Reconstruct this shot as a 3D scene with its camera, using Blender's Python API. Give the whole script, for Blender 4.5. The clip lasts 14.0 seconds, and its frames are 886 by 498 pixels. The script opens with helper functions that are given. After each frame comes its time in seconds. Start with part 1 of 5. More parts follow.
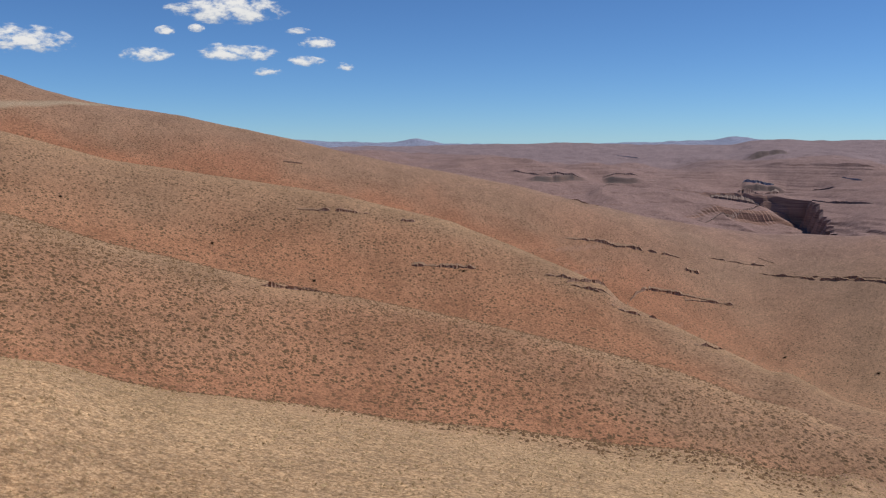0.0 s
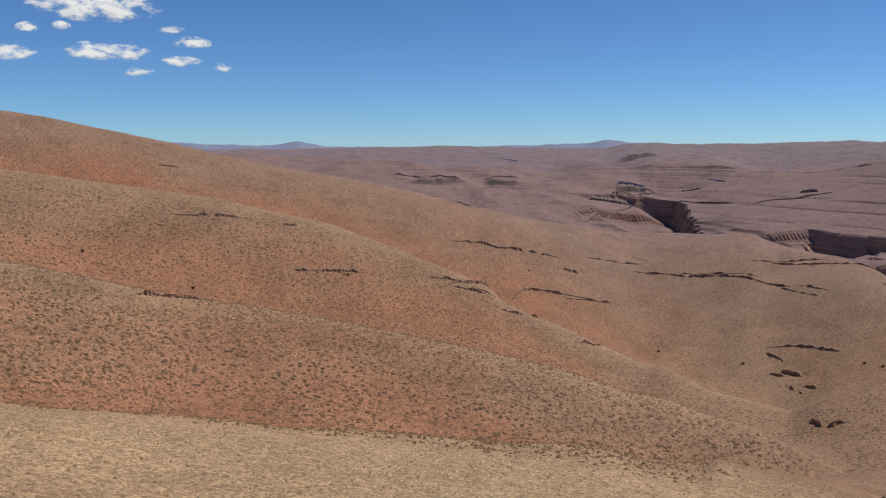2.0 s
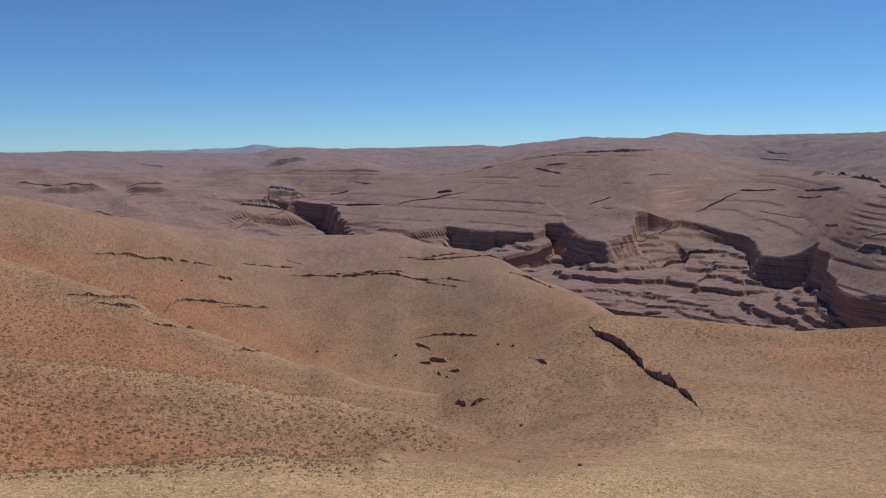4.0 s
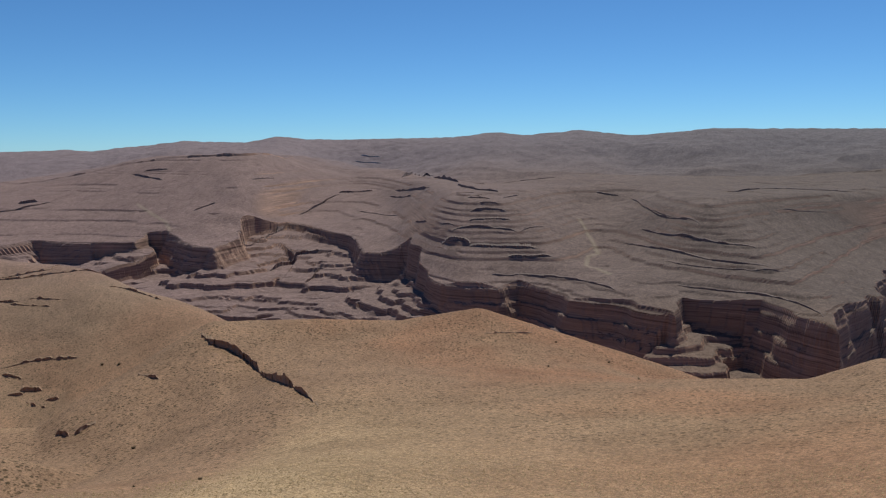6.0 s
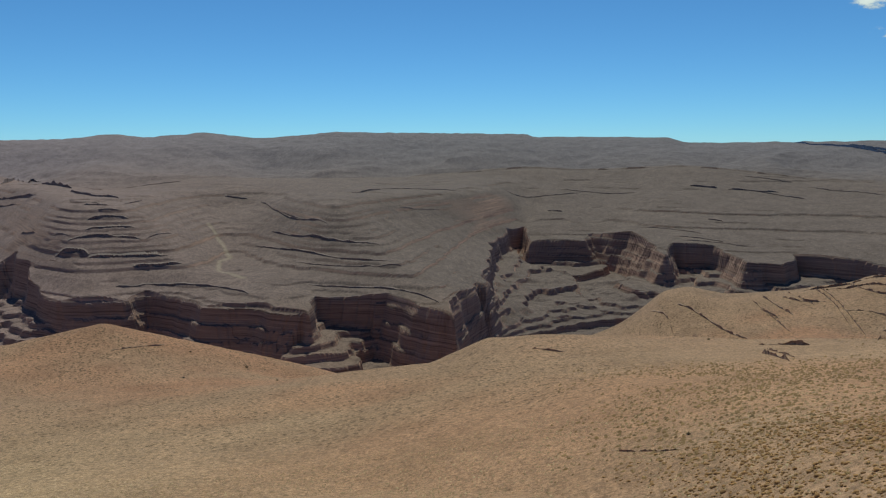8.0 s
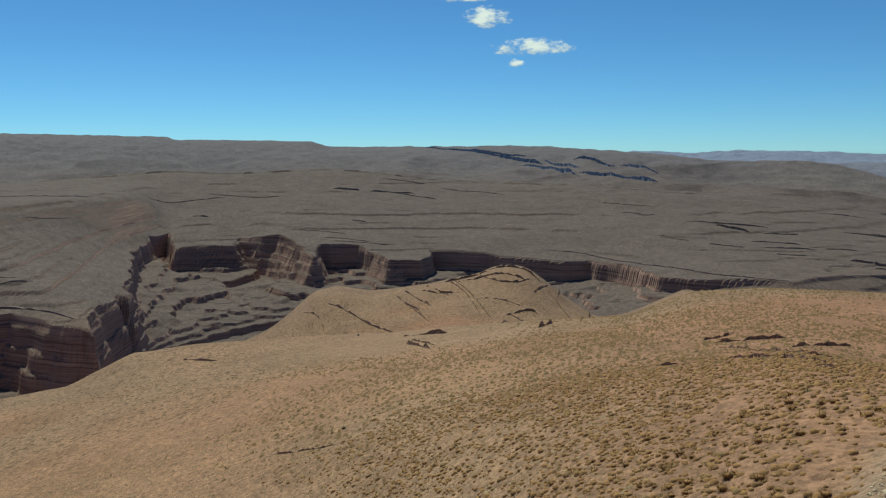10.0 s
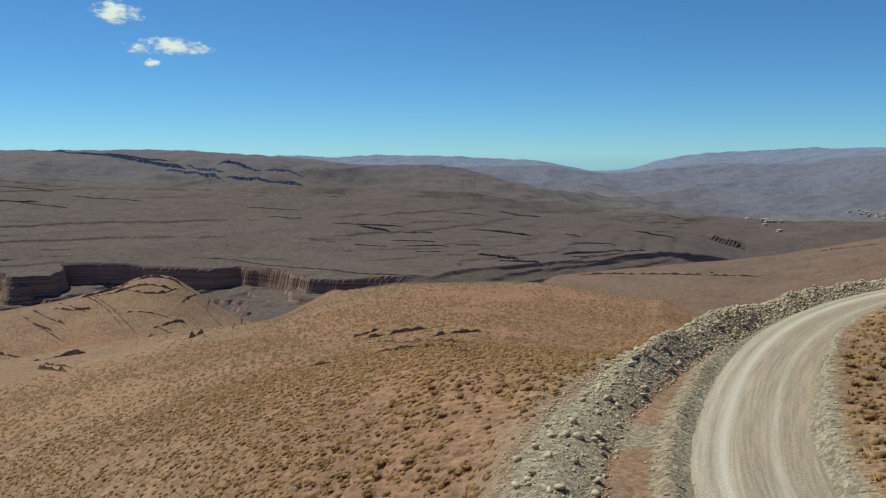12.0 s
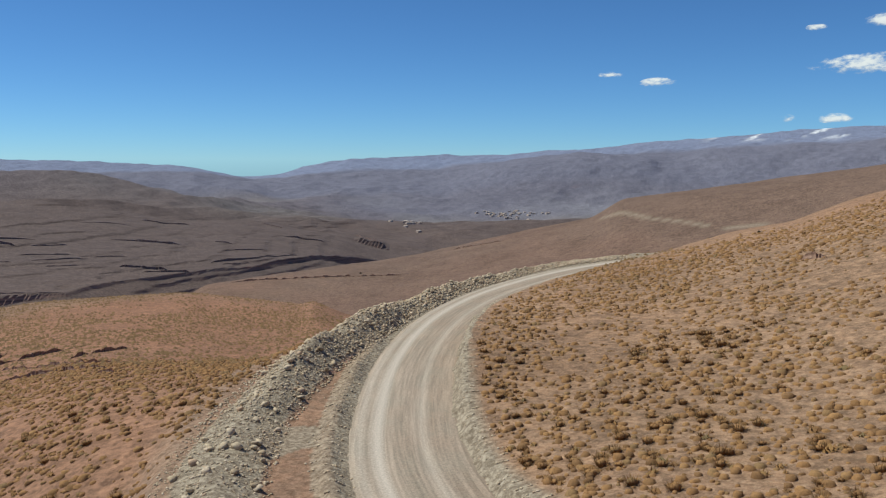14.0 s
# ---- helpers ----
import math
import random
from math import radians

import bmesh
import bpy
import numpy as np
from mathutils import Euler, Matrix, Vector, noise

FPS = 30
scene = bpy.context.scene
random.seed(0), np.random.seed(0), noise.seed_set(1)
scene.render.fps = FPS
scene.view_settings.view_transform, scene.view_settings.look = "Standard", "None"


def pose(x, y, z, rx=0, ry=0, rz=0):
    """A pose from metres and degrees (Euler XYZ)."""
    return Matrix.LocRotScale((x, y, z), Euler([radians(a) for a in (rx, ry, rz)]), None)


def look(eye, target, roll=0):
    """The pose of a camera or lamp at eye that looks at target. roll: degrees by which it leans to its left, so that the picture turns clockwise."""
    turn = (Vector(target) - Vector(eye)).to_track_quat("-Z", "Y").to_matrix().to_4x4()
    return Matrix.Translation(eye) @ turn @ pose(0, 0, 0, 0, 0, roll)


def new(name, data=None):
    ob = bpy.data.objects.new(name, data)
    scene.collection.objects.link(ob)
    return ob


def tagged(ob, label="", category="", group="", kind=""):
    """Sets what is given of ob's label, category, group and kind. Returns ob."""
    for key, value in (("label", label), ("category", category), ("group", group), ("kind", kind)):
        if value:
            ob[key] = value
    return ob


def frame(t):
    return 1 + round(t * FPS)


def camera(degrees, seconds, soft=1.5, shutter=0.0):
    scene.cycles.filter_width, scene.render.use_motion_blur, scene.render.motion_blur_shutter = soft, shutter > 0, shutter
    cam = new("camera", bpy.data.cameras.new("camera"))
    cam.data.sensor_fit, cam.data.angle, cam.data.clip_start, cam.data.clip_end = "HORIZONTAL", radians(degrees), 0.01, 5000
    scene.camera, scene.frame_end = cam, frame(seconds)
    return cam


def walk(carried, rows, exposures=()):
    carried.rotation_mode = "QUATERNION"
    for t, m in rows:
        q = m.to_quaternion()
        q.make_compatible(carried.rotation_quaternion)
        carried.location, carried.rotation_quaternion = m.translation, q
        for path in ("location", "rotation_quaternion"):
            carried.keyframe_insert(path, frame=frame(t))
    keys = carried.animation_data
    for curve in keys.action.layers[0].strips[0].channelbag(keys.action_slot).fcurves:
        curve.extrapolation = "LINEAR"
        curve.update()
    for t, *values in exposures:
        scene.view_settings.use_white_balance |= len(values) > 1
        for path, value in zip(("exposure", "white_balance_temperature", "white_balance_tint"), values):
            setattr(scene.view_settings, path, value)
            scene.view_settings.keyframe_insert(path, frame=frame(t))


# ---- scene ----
# Camera: hovers on one spot and pans to the right. Bearings run clockwise from +y.
EYE_Z = 15.0
cam = camera(55.37, 14.0, soft=1.2)
PATH = [
    (0.0, 0.0, -7.27, 0.13), (0.5, -0.88, -7.21, 0.10), (1.0, -2.04, -7.19, 0.07), (1.5, -3.95, -7.14, 0.07),
    (2.0, -7.90, -7.08, 0.06), (2.5, -13.15, -6.98, 0.07), (2.7, -15.40, -6.95, 0.09), (4.8, -41.65, -6.74, 0.29),
    (5.0, -44.31, -6.72, 0.33), (5.5, -51.02, -6.70, 0.38), (6.0, -57.54, -6.68, 0.46), (6.5, -63.89, -6.68, 0.50),
    (7.0, -70.07, -6.69, 0.52), (7.5, -76.32, -6.69, 0.52), (8.0, -82.31, -6.69, 0.49), (8.2, -84.67, -6.68, 0.46),
    (10.3, -109.46, -6.60, 0.24), (10.5, -111.83, -6.59, 0.20), (11.0, -117.75, -6.54, 0.17), (11.5, -123.68, -6.45, 0.20),
    (12.0, -129.50, -6.41, 0.18), (12.5, -135.25, -6.34, 0.12), (13.0, -141.11, -6.27, 0.00), (13.5, -147.03, -6.17, -0.05),
    (14.0, -152.91, -6.05, -0.11)]
walk(cam, [(t, pose(0, 0, EYE_Z, 90 + pitch, roll, yaw)) for t, yaw, pitch, roll in PATH],
     [(0.0, 0.08, 6700, 9), (2.5, 0.08, 6700, 8), (5.0, 0.06, 6600, 4), (7.0, 0.0, 6450, -7), (8.2, 0.0, 6430, -12),
      (10.5, 0.08, 6480, -14), (12.5, 0.08, 6430, -6), (14.0, 0.1, 6350, 0)])

# Light: a high clear midday sun over the canyon, and its sky.
SUN_BEARING, SUN_HEIGHT = 79.0, 56.0
sb, sh = radians(SUN_BEARING), radians(SUN_HEIGHT)
sun_dir = Vector((math.sin(sb) * math.cos(sh), math.cos(sb) * math.cos(sh), math.sin(sh)))
sun = new("sun", bpy.data.lights.new("sun", "SUN"))
sun.data.energy, sun.data.angle, sun.data.color = 4.0, radians(0.53), (1.0, 0.95, 0.88)
sun.matrix_world = look(sun_dir * 400, (0, 0, 0))
world = bpy.data.worlds.new("clear_sky")
scene.world = world
world.use_nodes = True
wn, wl = world.node_tree.nodes, world.node_tree.links
sky = wn.new("ShaderNodeTexSky")
sky.sky_type, sky.sun_disc = "NISHITA", False
sky.sun_elevation, sky.sun_rotation = sh, sb
sky.altitude, sky.air_density, sky.dust_density, sky.ozone_density = 3000, 0.9, 0.0, 4.0
# thin mountain air: the low sky stays blue
tint = wn.new("ShaderNodeMix")
tint.data_type, tint.blend_type = "RGBA", "MULTIPLY"
tint.inputs[0].default_value = 1.0
tint.inputs[7].default_value = (0.575, 0.83, 1.10, 1)
wl.new(sky.outputs["Color"], tint.inputs[6])
wl.new(tint.outputs[2], wn["Background"].inputs["Color"])
wn["Background"].inputs["Strength"].default_value = 0.085
# ---- materials ----
def material(name, rough=0.9):
    m = bpy.data.materials.new(name)
    m.use_nodes = True
    b = m.node_tree.nodes["Principled BSDF"]
    b.inputs["Roughness"].default_value = rough
    b.inputs["Specular IOR Level"].default_value = 0.15
    return m, m.node_tree.nodes, m.node_tree.links, b


def ramp(n, stops):
    r = n.new("ShaderNodeValToRGB")
    e = r.color_ramp.elements
    while len(e) < len(stops):
        e.new(0.5)
    for el, (p, c) in zip(e, stops):
        el.position, el.color = p, (*c, 1) if len(c) == 3 else c
    return r


def noise_node(n, l, coord, scale, detail=6, rough=0.6):
    x = n.new("ShaderNodeTexNoise")
    x.inputs["Scale"].default_value, x.inputs["Detail"].default_value, x.inputs["Roughness"].default_value = scale, detail, rough
    l.new(coord, x.inputs["Vector"])
    return x.outputs["Fac"]


def mix(n, l, fac, a, b, kind="MIX"):
    x = n.new("ShaderNodeMix")
    x.data_type, x.blend_type = "RGBA", kind
    for sock, v in ((x.inputs[0], fac), (x.inputs[6], a), (x.inputs[7], b)):
        if isinstance(v, (int, float)):
            sock.default_value = v
        elif isinstance(v, tuple):
            sock.default_value = (*v, 1)
        else:
            l.new(v, sock)
    return x.outputs[2]


def maths(n, l, op, a, b=0.0, clamp=False):
    x = n.new("ShaderNodeMath")
    x.operation, x.use_clamp = op, clamp
    for sock, v in ((x.inputs[0], a), (x.inputs[1], b)):
        if isinstance(v, (int, float)):
            sock.default_value = v
        else:
            l.new(v, sock)
    return x.outputs[0]


def bump(n, l, height, strength, distance, b):
    x = n.new("ShaderNodeBump")
    x.inputs["Strength"].default_value, x.inputs["Distance"].default_value = strength, distance
    l.new(height, x.inputs["Height"])
    l.new(x.outputs["Normal"], b.inputs["Normal"])


def ground_material():
    """Dry soil by the soil map: straw grass, red earth, pale gravel, and haze painted mauve on far land; bare rock on
    steep faces.
    """
    m, n, l, b = material("dry_hillside", 0.95)
    geo = n.new("ShaderNodeNewGeometry")
    pos = geo.outputs["Position"]
    att = n.new("ShaderNodeAttribute")
    att.attribute_name = "soil"
    sep = n.new("ShaderNodeSeparateColor")
    l.new(att.outputs["Color"], sep.inputs["Color"])
    grass, red, far, pale = sep.outputs[0], sep.outputs[1], sep.outputs[2], att.outputs["Alpha"]
    big = noise_node(n, l, pos, 0.012, 5)
    mid = noise_node(n, l, pos, 0.09, 6)
    fine = noise_node(n, l, pos, 1.6, 6, 0.7)
    grit = noise_node(n, l, pos, 0.5, 8, 0.75)
    base = mix(n, l, mid, (0.235, 0.142, 0.090), (0.305, 0.188, 0.12))
    redc = mix(n, l, mid, (0.29, 0.105, 0.050), (0.35, 0.145, 0.078))
    straw = ramp(n, [(0.40, (0.235, 0.155, 0.085)), (0.5, (0.37, 0.25, 0.145)), (0.60, (0.53, 0.385, 0.24))])
    l.new(noise_node(n, l, pos, 3.4, 6, 0.75), straw.inputs["Fac"])
    gras = straw.outputs["Color"]
    side = n.new("ShaderNodeAttribute")
    side.attribute_name = "haze_and_soil"
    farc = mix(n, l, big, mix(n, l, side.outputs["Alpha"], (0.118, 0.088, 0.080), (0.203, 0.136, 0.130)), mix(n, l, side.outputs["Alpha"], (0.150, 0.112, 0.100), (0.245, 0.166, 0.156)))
    gravel = ramp(n, [(0.40, (0.19, 0.145, 0.10)), (0.5, (0.30, 0.24, 0.17)), (0.60, (0.46, 0.38, 0.28))])
    l.new(noise_node(n, l, pos, 3.0, 6, 0.75), gravel.inputs["Fac"])
    palec = gravel.outputs["Color"]
    c = mix(n, l, red, base, redc)
    c = mix(n, l, grass, c, gras)
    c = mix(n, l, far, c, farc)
    # distance: haze painted blue over far ridges and mountains; pale valley hills and old snow
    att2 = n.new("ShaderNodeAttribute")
    att2.attribute_name = "haze_and_soil"
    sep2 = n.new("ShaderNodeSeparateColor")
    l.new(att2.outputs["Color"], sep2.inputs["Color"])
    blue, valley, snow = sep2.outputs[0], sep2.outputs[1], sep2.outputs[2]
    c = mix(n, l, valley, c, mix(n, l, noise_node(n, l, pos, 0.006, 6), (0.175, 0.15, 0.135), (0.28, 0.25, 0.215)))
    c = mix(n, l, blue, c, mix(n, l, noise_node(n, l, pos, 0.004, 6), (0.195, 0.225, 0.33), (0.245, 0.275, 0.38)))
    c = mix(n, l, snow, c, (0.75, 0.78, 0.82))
    # tufts and stones too small to stand on their own
    near = maths(n, l, "SUBTRACT", 1.0, far, True)
    patchy = ramp(n, [(0.30, (0.35, 0.35, 0.35)), (0.55, (1, 1, 1))])
    l.new(mid, patchy.inputs["Fac"])
    bare = maths(n, l, "MULTIPLY", near, maths(n, l, "SUBTRACT", 1.0, maths(n, l, "MULTIPLY", grass, 0.7), True))
    cover = n.new("ShaderNodeAttribute")
    cover.attribute_name = "tufted"
    bare = maths(n, l, "MULTIPLY", bare, cover.outputs["Fac"])
    for scale, size, strength, where in ((0.55, 0.36, 1.0, bare), (1.15, 0.36, 0.8, bare)):
        spots = n.new("ShaderNodeTexVoronoi")
        spots.inputs["Scale"].default_value = scale
        l.new(pos, spots.inputs["Vector"])
        tuft = ramp(n, [(size * 0.7, (1, 1, 1)), (size, (0, 0, 0))])
        l.new(spots.outputs["Distance"], tuft.inputs["Fac"])
        amount = maths(n, l, "MULTIPLY", maths(n, l, "MULTIPLY", tuft.outputs["Color"], where), maths(n, l, "MULTIPLY", patchy.outputs["Color"], strength))
        c = mix(n, l, amount, c, (0.085, 0.055, 0.030))
    scrub = noise_node(n, l, pos, 0.16, 5, 0.8)
    dots = ramp(n, [(0.36, (0.62, 0.60, 0.60)), (0.60, (1.12, 1.12, 1.1))])
    l.new(scrub, dots.inputs["Fac"])
    c = mix(n, l, maths(n, l, "MULTIPLY", far, 0.8), c, mix(n, l, 1.0, c, dots.outputs["Color"], "MULTIPLY"))
    scree = ramp(n, [(0.42, (0.72, 0.72, 0.73)), (0.5, (1.0, 1.0, 1.0)), (0.58, (1.24, 1.22, 1.2))])
    l.new(noise_node(n, l, pos, 0.45, 4, 0.7), scree.inputs["Fac"])
    c = mix(n, l, maths(n, l, "MULTIPLY", far, 0.6), c, mix(n, l, 1.0, c, scree.outputs["Color"], "MULTIPLY"))
    vary = ramp(n, [(0.38, (0.74, 0.74, 0.76)), (0.62, (1.2, 1.18, 1.15))])
    l.new(grit, vary.inputs["Fac"])
    c = mix(n, l, 0.75, c, vary.outputs["Color"], "MULTIPLY")
    mottle = ramp(n, [(0.38, (0.76, 0.74, 0.72)), (0.5, (1.0, 1.0, 1.0)), (0.63, (1.2, 1.18, 1.16))])
    l.new(noise_node(n, l, pos, 0.035, 7, 0.65), mottle.inputs["Fac"])
    c = mix(n, l, 0.5, c, mottle.outputs["Color"], "MULTIPLY")
    speck = ramp(n, [(0.40, (0.56, 0.55, 0.54)), (0.5, (1.0, 1.0, 1.0)), (0.60, (1.36, 1.34, 1.32))])
    l.new(noise_node(n, l, pos, 1.5, 7, 0.8), speck.inputs["Fac"])
    c = mix(n, l, 0.85, c, speck.outputs["Color"], "MULTIPLY")
    c = mix(n, l, pale, c, palec)
    # steep faces: bare rock
    up = n.new("ShaderNodeSeparateXYZ")
    l.new(geo.outputs["True Normal"], up.inputs[0])
    steep = ramp(n, [(0.50, (1, 1, 1)), (0.80, (0, 0, 0))])
    l.new(up.outputs["Z"], steep.inputs["Fac"])
    flat = n.new("ShaderNodeVectorMath")
    flat.operation = "MULTIPLY"
    flat.inputs[1].default_value = (0.15, 0.15, 2.2)
    l.new(pos, flat.inputs[0])
    beds = noise_node(n, l, flat.outputs[0], 0.16, 6, 0.7)
    rock = mix(n, l, beds, (0.19, 0.115, 0.09), (0.52, 0.33, 0.25))
    level = n.new("ShaderNodeVectorMath")
    level.operation = "MULTIPLY"
    level.inputs[1].default_value = (0.006, 0.006, 0.55)
    l.new(pos, level.inputs[0])
    course = ramp(n, [(0.40, (0.42, 0.40, 0.40)), (0.47, (1.0, 0.98, 0.96)), (0.53, (0.72, 0.70, 0.70)), (0.60, (1.3, 1.24, 1.2))])
    l.new(noise_node(n, l, level.outputs[0], 1.0, 5, 0.7), course.inputs["Fac"])
    rock = mix(n, l, 0.9, rock, course.outputs["Color"], "MULTIPLY")
    bare_rock = maths(n, l, "MULTIPLY", steep.outputs["Color"], maths(n, l, "SUBTRACT", 1.0, pale, True))
    c = mix(n, l, bare_rock, c, rock)
    # far cliff faces: dark rock, with their shade put into the colour
    crop = n.new("ShaderNodeAttribute")
    crop.attribute_name = "shaded_outcrop"
    c = mix(n, l, crop.outputs["Fac"], c, mix(n, l, beds, (0.055, 0.045, 0.045), (0.13, 0.10, 0.095)))
    l.new(c, b.inputs["Base Color"])
    bump(n, l, maths(n, l, "ADD", fine, maths(n, l, "MULTIPLY", grit, 2.0)), 0.5, 0.35, b)
    return m


MAT_GROUND = ground_material()


def road_material():
    """Crushed pale gravel with whitish wheel tracks along it."""
    m, n, l, b = material("road_gravel", 0.92)
    geo = n.new("ShaderNodeNewGeometry")
    pos = geo.outputs["Position"]
    att = n.new("ShaderNodeAttribute")
    att.attribute_name = "way"
    sep = n.new("ShaderNodeSeparateXYZ")
    l.new(att.outputs["Vector"], sep.inputs[0])
    comb = n.new("ShaderNodeCombineXYZ")
    l.new(sep.outputs["X"], comb.inputs["X"])
    l.new(maths(n, l, "MULTIPLY", sep.outputs["Y"], 0.03), comb.inputs["Y"])
    streak = noise_node(n, l, comb.outputs[0], 1.6, 4, 0.6)
    track = ramp(n, [(0.0, (0, 0, 0)), (0.10, (0.5, 0.5, 0.5)), (0.16, (0.15, 0.15, 0.15)), (0.26, (1, 1, 1)), (0.33, (0.1, 0.1, 0.1)),
                     (0.55, (0, 0, 0)), (0.64, (0.4, 0.4, 0.4)), (0.72, (0, 0, 0))])
    l.new(maths(n, l, "ADD", maths(n, l, "DIVIDE", sep.outputs["X"], 6.4), maths(n, l, "MULTIPLY", maths(n, l, "SUBTRACT", streak, 0.5), 0.05)), track.inputs["Fac"])
    patch = noise_node(n, l, pos, 0.35, 5, 0.6)
    grit = noise_node(n, l, pos, 9.0, 4, 0.7)
    line = ramp(n, [(0.38, (0, 0, 0)), (0.66, (0.8, 0.8, 0.8))])
    l.new(streak, line.inputs["Fac"])
    hair = ramp(n, [(0.40, (0.86, 0.86, 0.86)), (0.60, (1.12, 1.12, 1.12))])
    l.new(noise_node(n, l, comb.outputs[0], 6.5, 3, 0.6), hair.inputs["Fac"])
    blot = ramp(n, [(0.40, (0, 0, 0)), (0.60, (1, 1, 1))])
    l.new(patch, blot.inputs["Fac"])
    c = mix(n, l, blot.outputs["Color"], (0.34, 0.255, 0.185), (0.31, 0.25, 0.185))
    c = mix(n, l, line.outputs["Color"], c, (0.42, 0.325, 0.245))
    c = mix(n, l, 1.0, c, hair.outputs["Color"], "MULTIPLY")
    c = mix(n, l, maths(n, l, "MULTIPLY", track.outputs["Color"], 0.85), c, (0.64, 0.55, 0.45))
    v = ramp(n, [(0.3, (0.6, 0.6, 0.6)), (0.7, (1.25, 1.25, 1.25))])
    l.new(grit, v.inputs["Fac"])
    c = mix(n, l, 0.8, c, v.outputs["Color"], "MULTIPLY")
    l.new(c, b.inputs["Base Color"])
    bump(n, l, grit, 0.5, 0.03, b)
    return m


def varied_material(name, colours, rough=0.9, scale=9.0):
    """Colours by each piece's own chance, with a fine grain."""
    m, n, l, b = material(name, rough)
    geo = n.new("ShaderNodeNewGeometry")
    info = n.new("ShaderNodeObjectInfo")
    pick = ramp(n, [(i / max(1, len(colours) - 1), c) for i, c in enumerate(colours)])
    l.new(maths(n, l, "FRACT", maths(n, l, "ADD", geo.outputs["Random Per Island"], info.outputs["Random"])), pick.inputs["Fac"])
    grain = noise_node(n, l, geo.outputs["Position"], scale, 4, 0.65)
    v = ramp(n, [(0.3, (0.7, 0.7, 0.7)), (0.7, (1.2, 1.2, 1.2))])
    l.new(grain, v.inputs["Fac"])
    c = mix(n, l, 0.8, pick.outputs["Color"], v.outputs["Color"], "MULTIPLY")
    l.new(c, b.inputs["Base Color"])
    bump(n, l, grain, 0.4, 0.05, b)
    return m


def cloud_material():
    """White vapour that thins out to ragged edges; part of the sky far behind."""
    m = bpy.data.materials.new("cloud_vapour")
    m.use_nodes = True
    n, l = m.node_tree.nodes, m.node_tree.links
    n.clear()
    out = n.new("ShaderNodeOutputMaterial")
    tex = n.new("ShaderNodeTexCoord")
    uv = n.new("ShaderNodeAttribute")
    uv.attribute_name = "way"
    info = n.new("ShaderNodeObjectInfo")
    sep = n.new("ShaderNodeSeparateXYZ")
    l.new(uv.outputs["Vector"], sep.inputs[0])
    shift = n.new("ShaderNodeVectorMath")
    shift.operation = "ADD"
    l.new(tex.outputs["Object"], shift.inputs[0])
    k = n.new("ShaderNodeCombineXYZ")
    l.new(maths(n, l, "MULTIPLY", info.outputs["Random"], 9000.0), k.inputs["X"])
    l.new(k.outputs[0], shift.inputs[1])
    sq = n.new("ShaderNodeVectorMath")
    sq.operation = "MULTIPLY"
    sq.inputs[1].default_value = (1, 1, 2.2)
    l.new(shift.outputs[0], sq.inputs[0])
    puff = noise_node(n, l, sq.outputs[0], 0.011, 8, 0.62)
    x2 = maths(n, l, "POWER", maths(n, l, "ABSOLUTE", sep.outputs["X"]), 2.0)
    up = maths(n, l, "MULTIPLY", maths(n, l, "MAXIMUM", sep.outputs["Y"], 0.0), 1.0)
    down = maths(n, l, "MULTIPLY", maths(n, l, "MAXIMUM", maths(n, l, "MULTIPLY", sep.outputs["Y"], -1.0), 0.0), 1.25)
    y2 = maths(n, l, "POWER", maths(n, l, "ADD", up, down), 2.0)
    body = maths(n, l, "SUBTRACT", 1.0, maths(n, l, "ADD", x2, y2))
    dens = maths(n, l, "ADD", maths(n, l, "MULTIPLY", body, 0.62), maths(n, l, "MULTIPLY", maths(n, l, "SUBTRACT", puff, 0.5), 2.3))
    edge = maths(n, l, "MINIMUM", maths(n, l, "MULTIPLY", maths(n, l, "MAXIMUM", body, 0.0), 4.0), 1.0)
    a = ramp(n, [(0.12, (0, 0, 0)), (0.72, (1, 1, 1))])
    a.color_ramp.interpolation = "EASE"
    l.new(maths(n, l, "MULTIPLY", dens, edge), a.inputs["Fac"])
    # sunlit white and shaded grey base painted in, given off as glow
    shade = ramp(n, [(0.0, (0.50, 0.55, 0.63)), (0.55, (0.86, 0.87, 0.89)), (1.0, (0.95, 0.95, 0.95))])
    l.new(maths(n, l, "ADD", maths(n, l, "MULTIPLY", sep.outputs["Y"], 0.4), maths(n, l, "MULTIPLY", dens, 0.9)), shade.inputs["Fac"])
    em, tr, mx = n.new("ShaderNodeEmission"), n.new("ShaderNodeBsdfTransparent"), n.new("ShaderNodeMixShader")
    l.new(shade.outputs["Color"], em.inputs["Color"])
    em.inputs["Strength"].default_value = 0.85
    l.new(maths(n, l, "MULTIPLY", a.outputs["Color"], 0.96), mx.inputs[0])
    l.new(tr.outputs[0], mx.inputs[1])
    l.new(em.outputs[0], mx.inputs[2])
    l.new(mx.outputs[0], out.inputs["Surface"])
    return m


MAT_ROAD = road_material()
MAT_STONE = varied_material("rubble_stone", [(0.48, 0.365, 0.235), (0.60, 0.475, 0.325), (0.38, 0.285, 0.185), (0.68, 0.55, 0.40), (0.50, 0.345, 0.23)])
MAT_SHRUB = varied_material("dry_shrub", [(0.25, 0.135, 0.055), (0.29, 0.16, 0.062), (0.19, 0.105, 0.05), (0.32, 0.18, 0.068), (0.19, 0.14, 0.068)])
MAT_TUFT = varied_material("brown_tuft", [(0.27, 0.145, 0.06), (0.33, 0.18, 0.075), (0.20, 0.11, 0.05), (0.37, 0.205, 0.085), (0.24, 0.15, 0.07)])
